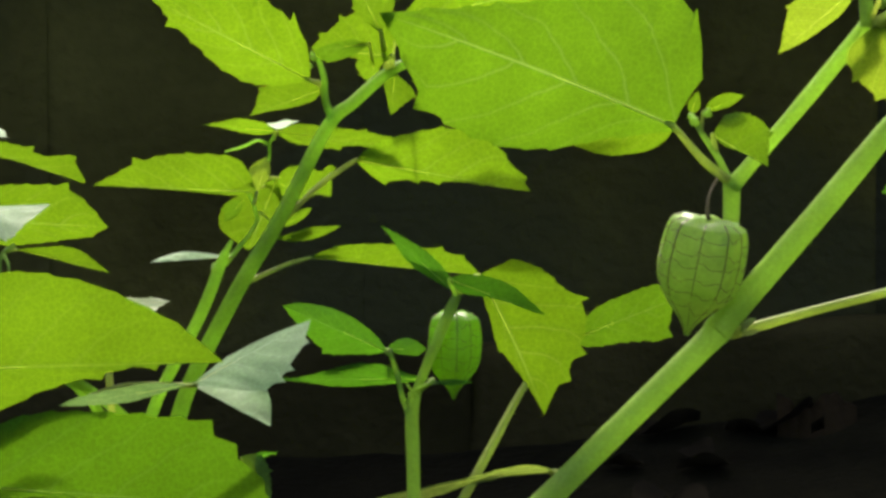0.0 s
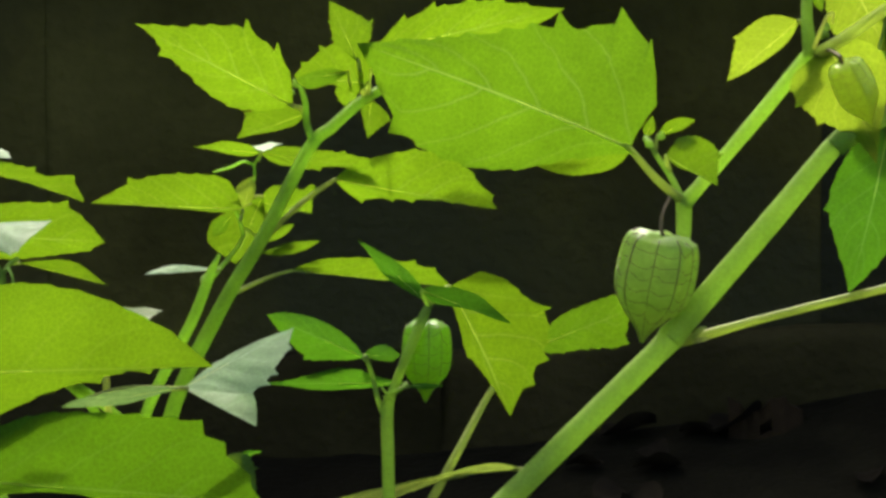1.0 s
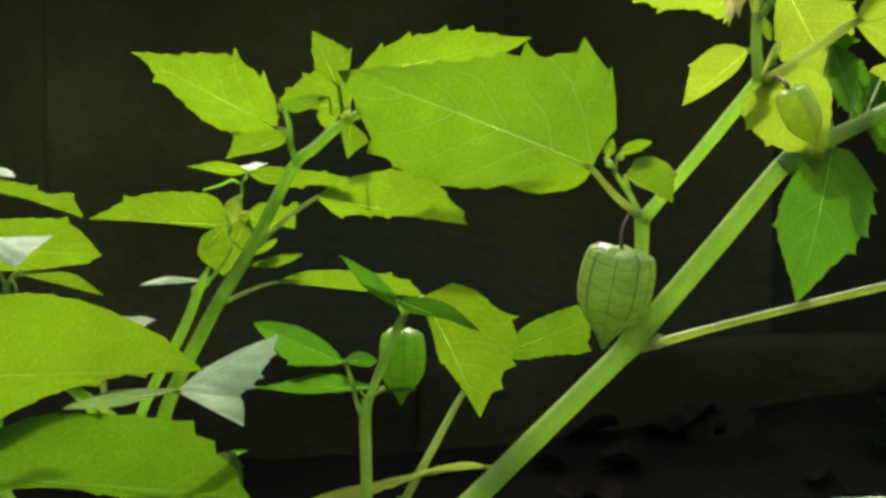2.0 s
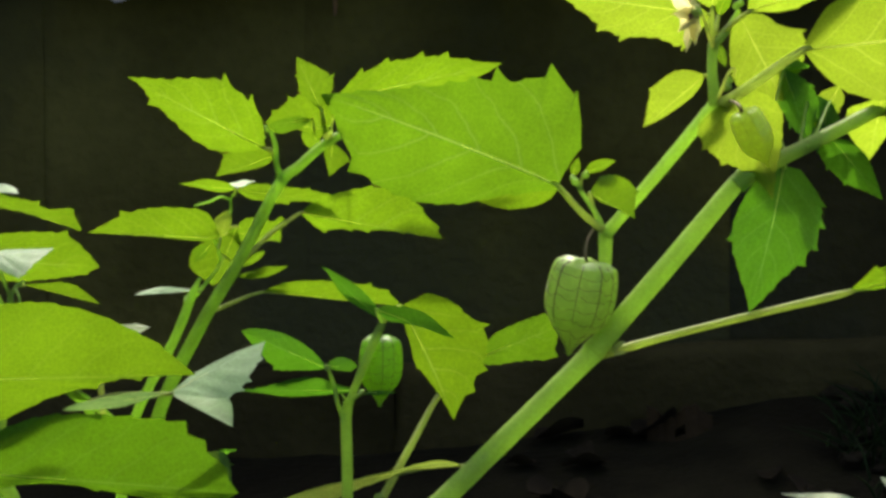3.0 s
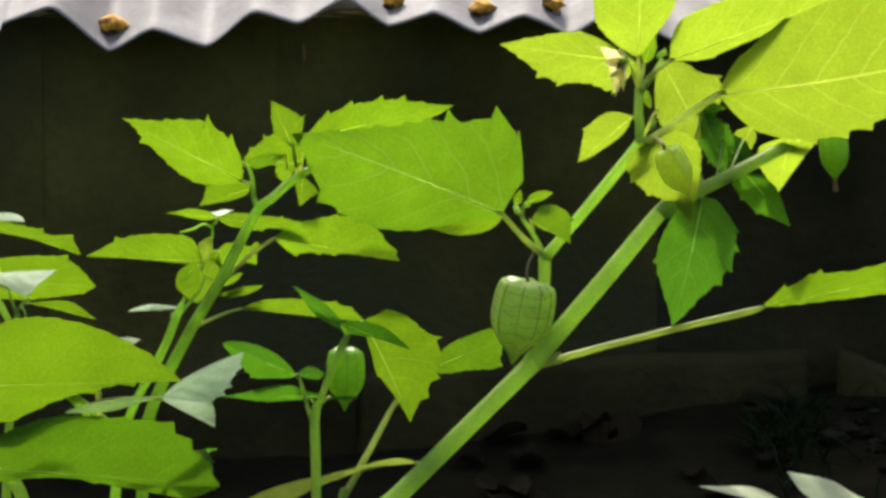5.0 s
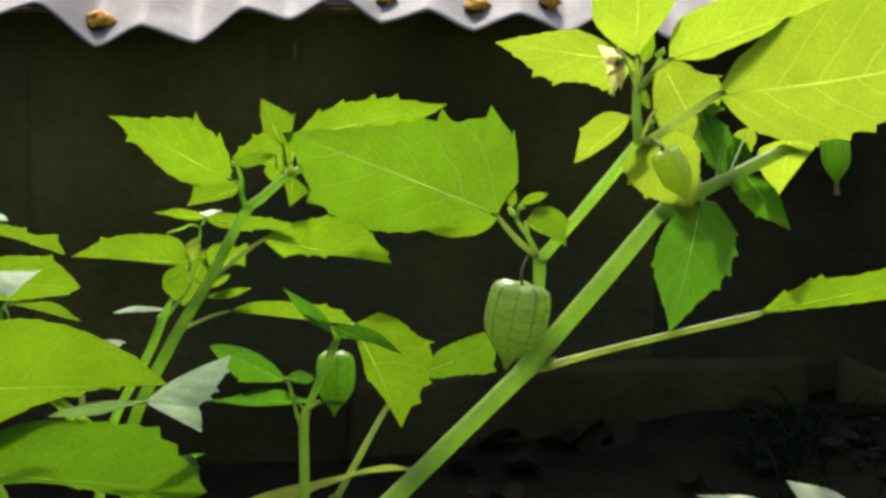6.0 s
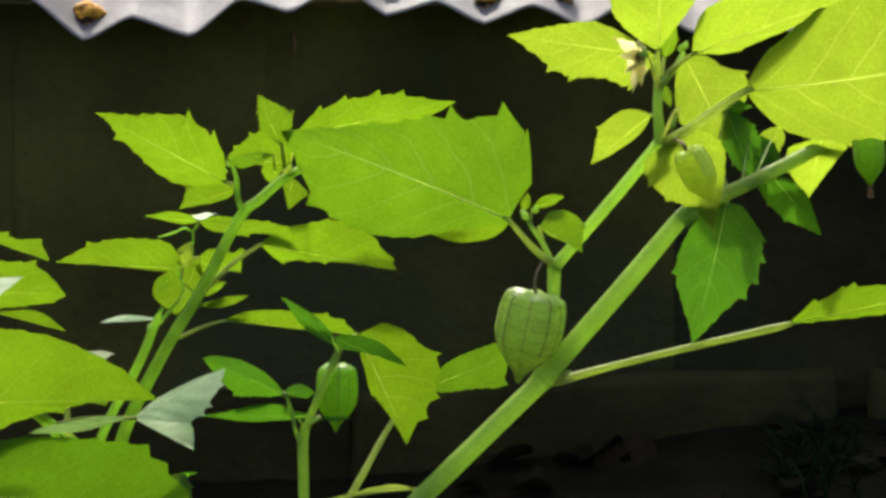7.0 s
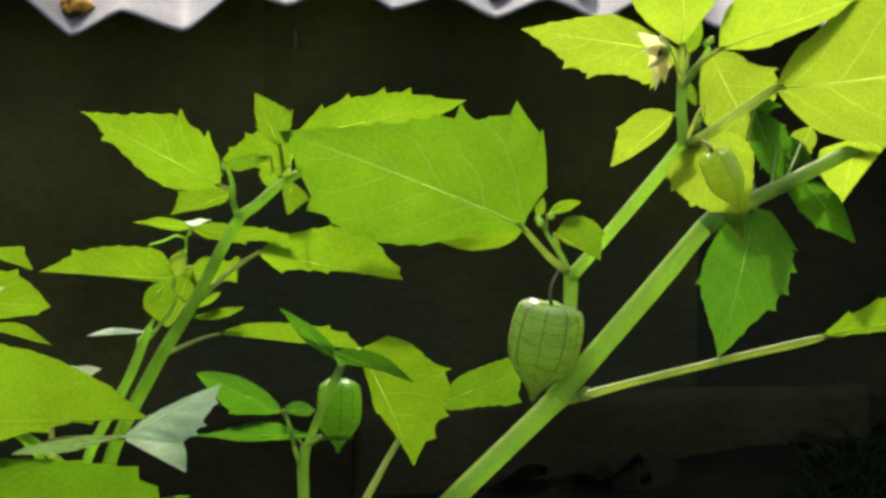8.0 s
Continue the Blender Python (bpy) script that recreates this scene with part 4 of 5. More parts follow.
leaf(left, (-0.0727, 0.0080, 0.2156), (-0.0991, 0.0080, 0.2061), (0.0009, 0.0014, -0.0029), (-0.0025, -0.0038, 0.0080), (0.0, 0.47, 1.0, 0.91, 0.82, 0.57, 0.28, 0.11), (0.0, 0.23, 0.62, 0.79, 0.93, 1.0, 0.93, 0.25), (), (0.75,), (0.0000, 0.0000, 0.0000), bite=0.08, stalk=[(-0.0716, 0.0076, 0.2114, 0.0011)])
leaf(left, (-0.0506, -0.0130, 0.2373), (-0.0614, -0.0180, 0.2617), (-0.0047, 0.0011, -0.0023), (0.0096, -0.0022, 0.0046), (0.0, 0.15, 0.41, 0.75, 1.0, 0.82, 0.55, 0.22), (0.0, 0.19, 0.55, 0.87, 1.0, 0.74, 0.48, 0.19), (0.47, 0.72), (0.45,), (0.0000, 0.0000, 0.0000), bite=0.12, stalk=[(-0.0496, 0.0112, 0.2218, 0.0011)])
leaf(left, (-0.0493, 0.0770, 0.2341), (0.0288, 0.0770, 0.2514), (-0.0023, -0.0066, 0.0115), (0.0019, 0.0056, -0.0098), (0.0, 0.27, 0.75, 1.0, 0.96, 0.84, 0.57, 0.19), (0.0, 0.2, 0.54, 0.8, 1.0, 0.85, 0.66, 0.3), (0.19, 0.35, 0.55, 0.69), (), (0.0000, 0.0000, 0.0000), bite=0.12, stalk=[(-0.0485, 0.0112, 0.2223, 0.0011), (-0.0467, 0.0069, 0.2317, 0.0007), (-0.0439, 0.0007, 0.2389, 0.0005)], pairs=5)
leaf(left, (-0.0471, -0.0020, 0.2283), (-0.0761, -0.0040, 0.2315), (-0.0007, 0.0031, -0.0054), (0.0019, -0.0087, 0.0152), (0.0, 0.38, 1.0, 0.57, 0.37, 0.34, 0.43, 0.18), (0.53, 0.66, 0.88, 0.94, 1.0, 0.79, 0.55, 0.27), (), (0.66, 0.88), (0.0000, 0.0000, 0.0000), stalk=[(-0.0479, 0.0112, 0.2230, 0.0011)])
leaf(left, (-0.0539, 0.0220, 0.2261), (-0.0562, 0.0240, 0.2156), (0.0020, 0.0002, -0.0005), (-0.0063, -0.0007, 0.0014), (0.0, 0.2, 0.52, 0.98, 0.99, 1.0, 0.82, 0.33), (0.0, 0.46, 0.9, 0.99, 1.0, 0.81, 0.58, 0.23), (), (0.72,), (0.0000, 0.0000, 0.0000))
leaf(left, (-0.0472, 0.0220, 0.2201), (-0.0487, 0.0240, 0.2045), (0.0080, 0.0004, -0.0008), (-0.0036, -0.0002, 0.0003), (0.0, 0.18, 0.48, 0.81, 1.0, 0.79, 0.43, 0.17), (0.0, 0.28, 0.76, 1.0, 0.77, 0.56, 0.37, 0.16), (0.5,), (), (0.0000, 0.0000, 0.0000), stalk=[(-0.0480, 0.0132, 0.2228, 0.0011)])
leaf(left, (-0.0540, -0.0300, 0.2351), (-0.0743, -0.0300, 0.2327), (0.0004, 0.0023, -0.0049), (-0.0002, -0.0011, 0.0024), (0.0, 0.14, 0.37, 0.7, 0.86, 1.0, 0.97, 0.66), (0.0, 0.21, 0.56, 1.0, 0.91, 0.82, 0.55, 0.22), (), (), (0.0000, 0.0000, 0.0000), bite=0.04, stalk=[(-0.0546, 0.0112, 0.2241, 0.0005)], mat=FULL_LEAF)
bud(left, (-0.0748, 0.0051, 0.2263), (-0.4828, -0.0291, 0.8752), 0.0039)
bud(left, (-0.0732, 0.0071, 0.2278), (0.0185, -0.0331, 0.9993), 0.0039)
bud(left, (-0.0765, 0.0052, 0.2236), (-0.5186, -0.5733, 0.6343), 0.0030)
bud(left, (-0.0723, 0.0050, 0.2297), (0.7530, -0.0222, 0.6576), 0.0031)
leaf(left, (-0.0981, 0.0240, 0.1765), (-0.1569, 0.0120, 0.1806), (-0.0002, 0.0010, -0.0018), (0.0012, -0.0077, 0.0137), (0.0, 0.64, 1.0, 0.63, 0.37, 0.14, 0.08, 0.06), (0.0, 0.72, 0.99, 1.0, 0.94, 0.83, 0.65, 0.22), (0.64,), (0.74,), (0.0000, 0.0000, 0.0000), bite=0.08, stalk=[(-0.0984, 0.0147, 0.1731, 0.0007)])
leaf(left, (-0.0900, 0.0180, 0.1994), (-0.1163, 0.0120, 0.2025), (-0.0003, 0.0012, -0.0021), (0.0005, -0.0020, 0.0036), (0.0, 0.3, 0.81, 1.0, 0.85, 0.56, 0.19, 0.08), (0.0, 0.28, 0.73, 0.91, 1.0, 0.87, 0.43, 0.17), (), (), (0.0000, 0.0000, 0.0000), bite=0.08, stalk=[(-0.0914, 0.0240, 0.1958, 0.0005)])
leaf(left, (-0.0911, 0.0180, 0.1994), (-0.0444, 0.0250, 0.1921), (0.0007, -0.0026, 0.0046), (-0.0007, 0.0023, -0.0041), (0.0, 0.31, 0.82, 0.91, 0.94, 1.0, 0.96, 0.72), (0.0, 0.39, 0.89, 0.89, 1.0, 0.3, 0.23, 0.12), (0.69, 0.89), (0.51,), (0.0000, 0.0000, 0.0000), stalk=[(-0.0908, 0.0239, 0.1972, 0.0005)])
stem("shoot", left, [(-0.0980, 0.0288, 0.1652, 0.0007), (-0.0996, 0.0286, 0.1720, 0.0007), (-0.1012, 0.0285, 0.1765, 0.0008), (-0.0985, 0.0303, 0.1808, 0.0007), (-0.0941, 0.0321, 0.1873, 0.0006), (-0.0933, 0.0280, 0.1940, 0.0005), (-0.0900, 0.0199, 0.1993, 0.0005)], mat=YOUNG_STEM)
stem("shoot", left, [(-0.0936, 0.0320, 0.1930, 0.0006), (-0.0979, 0.0319, 0.1947, 0.0005), (-0.1031, 0.0320, 0.1925, 0.0005), (-0.1101, 0.0321, 0.1905, 0.0003)], mat=YOUNG_STEM)
leaf(left, (-0.0616, 0.0200, 0.1886), (0.0019, 0.0200, 0.1769), (0.0033, -0.0099, 0.0176), (-0.0014, 0.0041, -0.0073), (0.0, 0.33, 0.56, 0.81, 1.0, 0.94, 0.85, 0.4), (0.0, 0.46, 1.0, 0.54, 0.38, 0.13, 0.08, 0.05), (0.94,), (0.18, 0.36, 0.48), (0.0000, 0.0000, 0.0000), stalk=[(-0.0896, 0.0070, 0.1655, 0.0013), (-0.0819, 0.0107, 0.1734, 0.0011), (-0.0722, 0.0164, 0.1817, 0.0011)], pairs=5)
leaf(left, (-0.0911, 0.0360, 0.1806), (-0.1027, 0.0450, 0.1524), (0.0053, 0.0011, -0.0023), (-0.0133, -0.0028, 0.0058), (0.0, 0.21, 0.55, 0.98, 0.99, 1.0, 0.71, 0.28), (0.0, 0.11, 0.3, 0.57, 0.81, 0.99, 1.0, 0.86), (), (), (0.0000, 0.0000, 0.0000), bite=0.05, stalk=[(-0.0985, 0.0303, 0.1808, 0.0007)])
leaf(left, (-0.0906, 0.0400, 0.1615), (-0.0789, 0.0400, 0.1689), (-0.0011, -0.0009, 0.0020), (0.0009, 0.0008, -0.0016), (0.0, 0.15, 0.41, 0.77, 1.0, 0.86, 0.73, 0.33), (0.0, 0.17, 0.45, 0.85, 1.0, 0.97, 0.94, 0.43), (), (), (0.0000, 0.0000, 0.0000), stalk=[(-0.0977, 0.0326, 0.1681, 0.0005)])
leaf(left, (-0.0932, 0.0400, 0.1780), (-0.0717, 0.0400, 0.1730), (0.0030, -0.0057, 0.0121), (-0.0012, 0.0023, -0.0048), (0.0, 0.24, 0.53, 0.63, 0.74, 0.71, 0.66, 1.0), (0.0, 0.29, 0.77, 0.89, 1.0, 0.6, 0.03, 0.01), (0.92,), (), (0.0000, 0.0000, 0.0000), bite=0.12, stalk=[(-0.0987, 0.0324, 0.1766, 0.0005)])
leaf(left, (-0.0939, 0.0340, 0.1584), (-0.0680, 0.0340, 0.1630), (-0.0002, -0.0008, 0.0015), (0.0005, 0.0019, -0.0035), (0.0, 0.04, 0.1, 0.2, 0.81, 1.0, 0.61, 0.24), (0.0, 0.18, 0.48, 0.84, 0.93, 1.0, 0.79, 0.39), (), (), (0.0000, 0.0000, 0.0000), bite=0.06, stalk=[(-0.0958, 0.0092, 0.1596, 0.0007)])
leaf(left, (-0.0975, 0.0240, 0.1773), (-0.0943, 0.0260, 0.1894), (-0.0049, -0.0007, 0.0014), (0.0029, 0.0004, -0.0008), (0.0, 0.22, 0.6, 1.0, 0.96, 0.93, 0.63, 0.25), (0.0, 0.16, 0.42, 0.78, 1.0, 0.87, 0.74, 0.32), (), (), (0.0000, 0.0000, 0.0000), bite=0.04, mat=YOUNG_LEAF)
leaf(left, (-0.0976, 0.0358, 0.2000), (-0.0824, 0.0357, 0.2015), (-0.0006, 0.0099, 0.0001), (0.0006, -0.0099, -0.0001), (0.0, 0.24, 0.54, 0.84, 0.99, 0.94, 0.66, 0.24), (0.0, 0.24, 0.54, 0.84, 0.99, 0.94, 0.66, 0.24), (0.36, 0.69), (0.31, 0.64), (0.0000, 0.0000, 0.0000), bite=0.12, pairs=2, mat=SHEEN_LEAF)
leaf(left, (-0.1033, 0.0300, 0.1728), (-0.1108, 0.0360, 0.1642), (0.0016, 0.0007, -0.0015), (-0.0026, -0.0012, 0.0025), (0.0, 0.16, 0.43, 0.8, 1.0, 0.85, 0.71, 0.3), (0.0, 0.2, 0.53, 0.99, 1.0, 0.98, 0.74, 0.3), (), (), (0.0000, 0.0000, 0.0000), bite=0.04, mat=FULL_LEAF)
leaf(left, (-0.1066, 0.0190, 0.1534), (-0.1364, 0.0150, 0.1520), (0.0000, -0.0001, -0.0001), (-0.0004, 0.0033, 0.0029), (0.0, 0.21, 0.56, 1.0, 1.0, 1.0, 1.0, 0.64), (0.0, 0.12, 0.32, 0.6, 0.8, 1.0, 0.81, 0.41), (), (), (0.0000, 0.0000, 0.0000), bite=0.03, stalk=[(-0.1088, 0.0202, 0.1528, 0.0007)], mat=SHEEN_LEAF)
bud(left, (-0.1108, 0.0153, 0.1514), (-0.5804, -0.6838, -0.4422), 0.0055)
leaf(left, (-0.0792, 0.0270, 0.1519), (-0.0166, 0.0310, 0.1450), (0.0010, -0.0046, 0.0082), (-0.0000, 0.0002, -0.0004), (0.0, 0.35, 0.7, 0.87, 0.95, 0.99, 1.0, 0.7), (0.0, 0.14, 0.35, 0.35, 0.89, 0.55, 0.64, 1.0), (0.75, 0.88), (0.46,), (0.0000, 0.0000, 0.0000), bite=0.08, stalk=[(-0.1015, 0.0076, 0.1453, 0.0011), (-0.0926, 0.0134, 0.1488, 0.0009), (-0.0855, 0.0212, 0.1509, 0.0008)])
small = plant("ground_cherry_plant", (-0.0414, 0.0298, 0.0000), "small ground cherry plant with one green husk and dark leaves")
stem("stem", small, [(-0.0414, 0.0298, -0.0060, 0.0029), (-0.0415, 0.0295, 0.0542, 0.0025), (-0.0417, 0.0289, 0.0782, 0.0025), (-0.0419, 0.0286, 0.0946, 0.0025), (-0.0393, 0.0264, 0.1046, 0.0018), (-0.0325, 0.0200, 0.1218, 0.0020), (-0.0269, 0.0177, 0.1350, 0.0020), (-0.0246, 0.0176, 0.1395, 0.0014)])
stem("branch", small, [(-0.0428, 0.0286, 0.0936, 0.0015), (-0.0455, 0.0284, 0.1003, 0.0010), (-0.0474, 0.0282, 0.1088, 0.0009), (-0.0500, 0.0260, 0.1176, 0.0008)])
husk(small, (-0.0262, 0.0296, 0.1326), (-0.0268, 0.0304, 0.0990), 0.0097, [(-0.0269, 0.0196, 0.1398, 0.0008), (-0.0259, 0.0255, 0.1374, 0.0008), (-0.0260, 0.0296, 0.1340, 0.0008)], turn=0.5, mat=GREEN_HUSK, label="green papery husk")
leaf(small, (-0.0261, 0.0190, 0.1405), (-0.0528, 0.0220, 0.1642), (-0.0022, 0.0010, -0.0026), (0.0029, -0.0013, 0.0033), (0.0, 0.16, 0.42, 0.73, 1.0, 0.92, 0.46, 0.03), (0.0, 0.31, 0.82, 0.95, 1.0, 0.84, 0.59, 0.31), (), (), (0.0000, 0.0000, 0.0000), bite=0.03, stalk=[(-0.0252, 0.0176, 0.1389, 0.0011)], mat=SHADED_LEAF)
leaf(small, (-0.0274, 0.0100, 0.1460), (0.0077, 0.0040, 0.1337), (0.0022, -0.0023, 0.0061), (-0.0012, 0.0013, -0.0034), (0.0, 0.46, 0.65, 0.93, 1.0, 0.9, 0.59, 0.24), (0.0, 0.55, 1.0, 0.6, 0.29, 0.05, 0.16, 0.14), (), (), (0.0000, 0.0000, 0.0000), bite=0.03, stalk=[(-0.0251, 0.0156, 0.1398, 0.0011)], mat=SHADED_LEAF)
leaf(small, (-0.0169, 0.0200, 0.1464), (0.0065, 0.0460, 0.0907), (0.0255, -0.0095, 0.0131), (-0.0059, 0.0022, -0.0030), (0.47, 0.63, 0.78, 0.85, 1.0, 0.94, 0.63, 0.21), (0.0, 0.23, 0.46, 0.63, 1.0, 0.68, 0.33, 0.12), (0.43, 0.73, 0.84), (0.5,), (0.0010, 0.0000, 0.0005), bite=0.08, stalk=[(-0.0246, 0.0196, 0.1393, 0.0011), (-0.0195, 0.0175, 0.1451, 0.0010)])
leaf(small, (-0.0509, 0.0300, 0.1167), (-0.0889, 0.0240, 0.1347), (-0.0043, 0.0037, -0.0097), (0.0027, 0.0000, 0.0059), (0.0, 0.18, 0.41, 0.66, 1.0, 0.82, 0.54, 0.23), (0.0, 0.28, 0.6, 0.89, 1.0, 0.97, 0.76, 0.49), (0.5,), (), (0.0000, 0.0000, 0.0000), bite=0.06, stalk=[(-0.0501, 0.0261, 0.1171, 0.0014)], mat=SHADED_LEAF)
leaf(small, (-0.0517, 0.0360, 0.1167), (-0.0367, 0.0360, 0.1169), (-0.0001, 0.0000, 0.0042), (0.0000, 0.0000, -0.0026), (0.0, 0.21, 0.55, 0.84, 1.0, 0.95, 0.74, 0.34), (0.0, 0.13, 0.35, 0.65, 0.77, 0.89, 1.0, 0.51), (), (0.8,), (0.0000, 0.0000, 0.0000), bite=0.06, stalk=[(-0.0498, 0.0260, 0.1176, 0.0011)], mat=SHADED_LEAF)
leaf(small, (-0.0342, 0.0320, 0.1062), (-0.0975, 0.0240, 0.1074), (-0.0000, 0.0008, -0.0028), (0.0001, -0.0018, 0.0063), (0.0, 0.18, 0.46, 0.74, 1.0, 0.95, 0.3, 0.09), (0.0, 0.12, 0.36, 0.89, 1.0, 0.58, 0.13, 0.04), (), (), (0.0000, 0.0000, 0.0000), bite=0.03, stalk=[(-0.0389, 0.0244, 0.1037, 0.0008)], mat=SHADED_LEAF)
leaf(small, (-0.0336, 0.0165, 0.1076), (-0.0188, 0.0047, 0.1093), (-0.0000, 0.0000, 0.0009), (0.0000, 0.0000, -0.0014), (0.0, 0.33, 0.65, 0.91, 1.0, 0.88, 0.59, 0.21), (0.0, 0.33, 0.65, 0.91, 1.0, 0.88, 0.59, 0.21), (0.53,), (0.47,), (0.0000, 0.0000, 0.0000), bite=0.04, stalk=[(-0.0388, 0.0225, 0.1035, 0.0007)], mat=SHADED_LEAF, pairs=2)
stem("shoot", small, [(-0.0437, 0.0246, 0.0986, 0.0007), (-0.0409, 0.0185, 0.1040, 0.0005), (-0.0359, 0.0165, 0.1066, 0.0005), (-0.0297, 0.0165, 0.1076, 0.0004)])
stem("shoot", small, [(-0.0399, 0.0225, 0.1012, 0.0007), (-0.0420, 0.0185, 0.1045, 0.0005), (-0.0437, 0.0185, 0.1068, 0.0004)])
bud(small, (-0.0428, 0.0245, 0.1014), (0.2381, -0.7314, 0.6390), 0.0022)
far_left = plant("ground_cherry_plant", (-0.1994, 0.0200, 0.0000), "ground cherry plant with broad leaves and a forked top")
stem("stem", far_left, [(-0.1984, 0.0200, -0.0060, 0.0032), (-0.1991, 0.0197, 0.0565, 0.0025), (-0.1969, 0.0187, 0.0967, 0.0022), (-0.1945, 0.0159, 0.1309, 0.0018), (-0.1921, 0.0134, 0.1495, 0.0015), (-0.1923, 0.0133, 0.1542, 0.0012)])
stem("branch", far_left, [(-0.1924, 0.0133, 0.1523, 0.0010), (-0.1949, 0.0111, 0.1596, 0.0008), (-0.1968, 0.0090, 0.1660, 0.0008), (-0.2042, 0.0065, 0.1824, 0.0008)])
stem("branch", far_left, [(-0.1919, 0.0133, 0.1523, 0.0010), (-0.1890, 0.0132, 0.1565, 0.0009), (-0.1856, 0.0131, 0.1587, 0.0008)])
stem("shoot", far_left, [(-0.1894, 0.0113, 0.1553, 0.0007), (-0.1874, 0.0074, 0.1522, 0.0005), (-0.1872, 0.0075, 0.1488, 0.0004)])
leaf(far_left, (-0.2231, 0.0200, 0.2021), (-0.1608, 0.0160, 0.1810), (0.0033, -0.0049, 0.0086), (-0.0013, 0.0019, -0.0033), (0.0, 0.18, 0.48, 0.46, 0.46, 0.58, 0.5, 1.0), (0.0, 0.31, 0.82, 1.0, 0.5, 0.1, 0.05, 0.02), (0.66, 0.9, 0.99), (), (0.0000, 0.0000, 0.0000), bite=0.12)
leaf(far_left, (-0.2144, 0.0150, 0.2004), (-0.1878, 0.0150, 0.1979), (-0.0001, 0.0048, 0.0035), (0.0000, -0.0013, -0.0009), (0.0, 0.12, 0.32, 0.6, 0.82, 0.91, 1.0, 0.84), (0.0, 0.16, 0.44, 0.82, 1.0, 0.58, 0.15, 0.05), (0.94,), (), (0.0000, 0.0000, 0.0000), mat=SHEEN_LEAF)
leaf(far_left, (-0.2198, 0.0360, 0.1660), (-0.1531, 0.0290, 0.1632), (0.0016, -0.0082, 0.0146), (-0.0012, 0.0057, -0.0103), (0.0, 0.26, 0.68, 0.89, 1.0, 1.0, 0.97, 0.48), (0.0, 0.35, 0.92, 1.0, 0.93, 0.77, 0.6, 0.42), (0.75,), (0.91,), (0.0000, 0.0000, 0.0000), bite=0.07, stalk=[(-0.2042, 0.0065, 0.1824, 0.0011)])
leaf(far_left, (-0.2089, -0.0160, 0.1720), (-0.1688, -0.0200, 0.1775), (-0.0005, 0.0028, 0.0017), (0.0025, -0.0143, -0.0085), (0.0, 0.2, 0.53, 1.0, 0.96, 0.69, 0.43, 0.17), (0.0, 0.05, 0.14, 0.33, 0.76, 1.0, 0.57, 0.23), (), (0.55,), (0.0000, 0.0000, 0.0000), bite=0.06, stalk=[(-0.1968, 0.0090, 0.1654, 0.0011)], mat=SHEEN_LEAF)
leaf(far_left, (-0.1896, 0.0500, 0.1524), (-0.1543, 0.0500, 0.1436), (0.0016, -0.0032, 0.0056), (-0.0001, 0.0002, -0.0004), (0.0, 0.14, 0.37, 0.69, 1.0, 1.0, 0.71, 0.24), (0.0, 0.09, 0.25, 0.41, 0.39, 0.48, 1.0, 0.72), (), (), (0.0000, 0.0000, 0.0000), bite=0.06, stalk=[(-0.1885, 0.0132, 0.1565, 0.0008)])
stem("petiole", far_left, [(-0.2062, -0.0029, 0.1682, 0.0022), (-0.1986, 0.0034, 0.1549, 0.0019), (-0.1951, 0.0116, 0.1441, 0.0016), (-0.1945, 0.0159, 0.1309, 0.0014)])
front = plant("ground_cherry_plant", (-0.1805, -0.0187, 0.0000), "ground cherry plant with large low leaves, one pale and drooping")
stem("stem", front, [(-0.1804, -0.0187, -0.0060, 0.0033), (-0.1866, -0.0192, 0.0577, 0.0034), (-0.1968, -0.0246, 0.0781, 0.0031), (-0.2088, -0.0400, 0.0997, 0.0028), (-0.2217, -0.0700, 0.1205, 0.0027)])
leaf(front, (-0.2194, -0.0950, 0.1286), (-0.1027, -0.0850, 0.1298), (0.0010, -0.0160, 0.0339), (-0.0006, 0.0094, -0.0203), (0.0, 0.34, 0.73, 0.96, 1.0, 0.92, 0.66, 0.32), (0.0, 0.55, 1.0, 0.96, 0.49, 0.22, 0.01, 0.0), (), (0.63, 0.79), (0.0000, 0.0000, 0.0000), bite=0.04, stalk=[(-0.2157, -0.0505, 0.1205, 0.0026)], mat=FRONT_LEAF)
leaf(front, (-0.2129, -0.0880, 0.0889), (-0.0846, -0.0850, 0.0784), (0.0033, -0.0102, 0.0306), (-0.0009, 0.0029, -0.0087), (0.0, 0.27, 0.57, 0.85, 0.97, 1.0, 0.99, 0.5), (0.0, 0.64, 0.88, 0.32, 0.21, 0.52, 0.74, 1.0), (0.79, 0.86, 0.94), (0.52,), (0.0000, 0.0000, 0.0000), bite=0.05, stalk=[(-0.2083, -0.0696, 0.1095, 0.0027)], mat=LOW_LEAF)
stem("petiole", front, [(-0.1525, 0.0150, 0.0905, 0.0019), (-0.1576, 0.0029, 0.1030, 0.0019), (-0.1652, -0.0111, 0.1139, 0.0022), (-0.1695, -0.0250, 0.1196, 0.0026)], mat=YOUNG_STEM)
stem("petiole", front, [(-0.1695, -0.0250, 0.1186, 0.0023), (-0.1619, -0.0110, 0.1121, 0.0019), (-0.1521, 0.0029, 0.1024, 0.0019), (-0.1386, 0.0151, 0.0877, 0.0019)], mat=YOUNG_STEM)
stem("shoot", front, [(-0.1502, -0.0114, 0.1234, 0.0011), (-0.1497, -0.0111, 0.1150, 0.0014), (-0.1490, -0.0108, 0.1037, 0.0014), (-0.1489, -0.0104, 0.0912, 0.0014)], mat=VEIN)
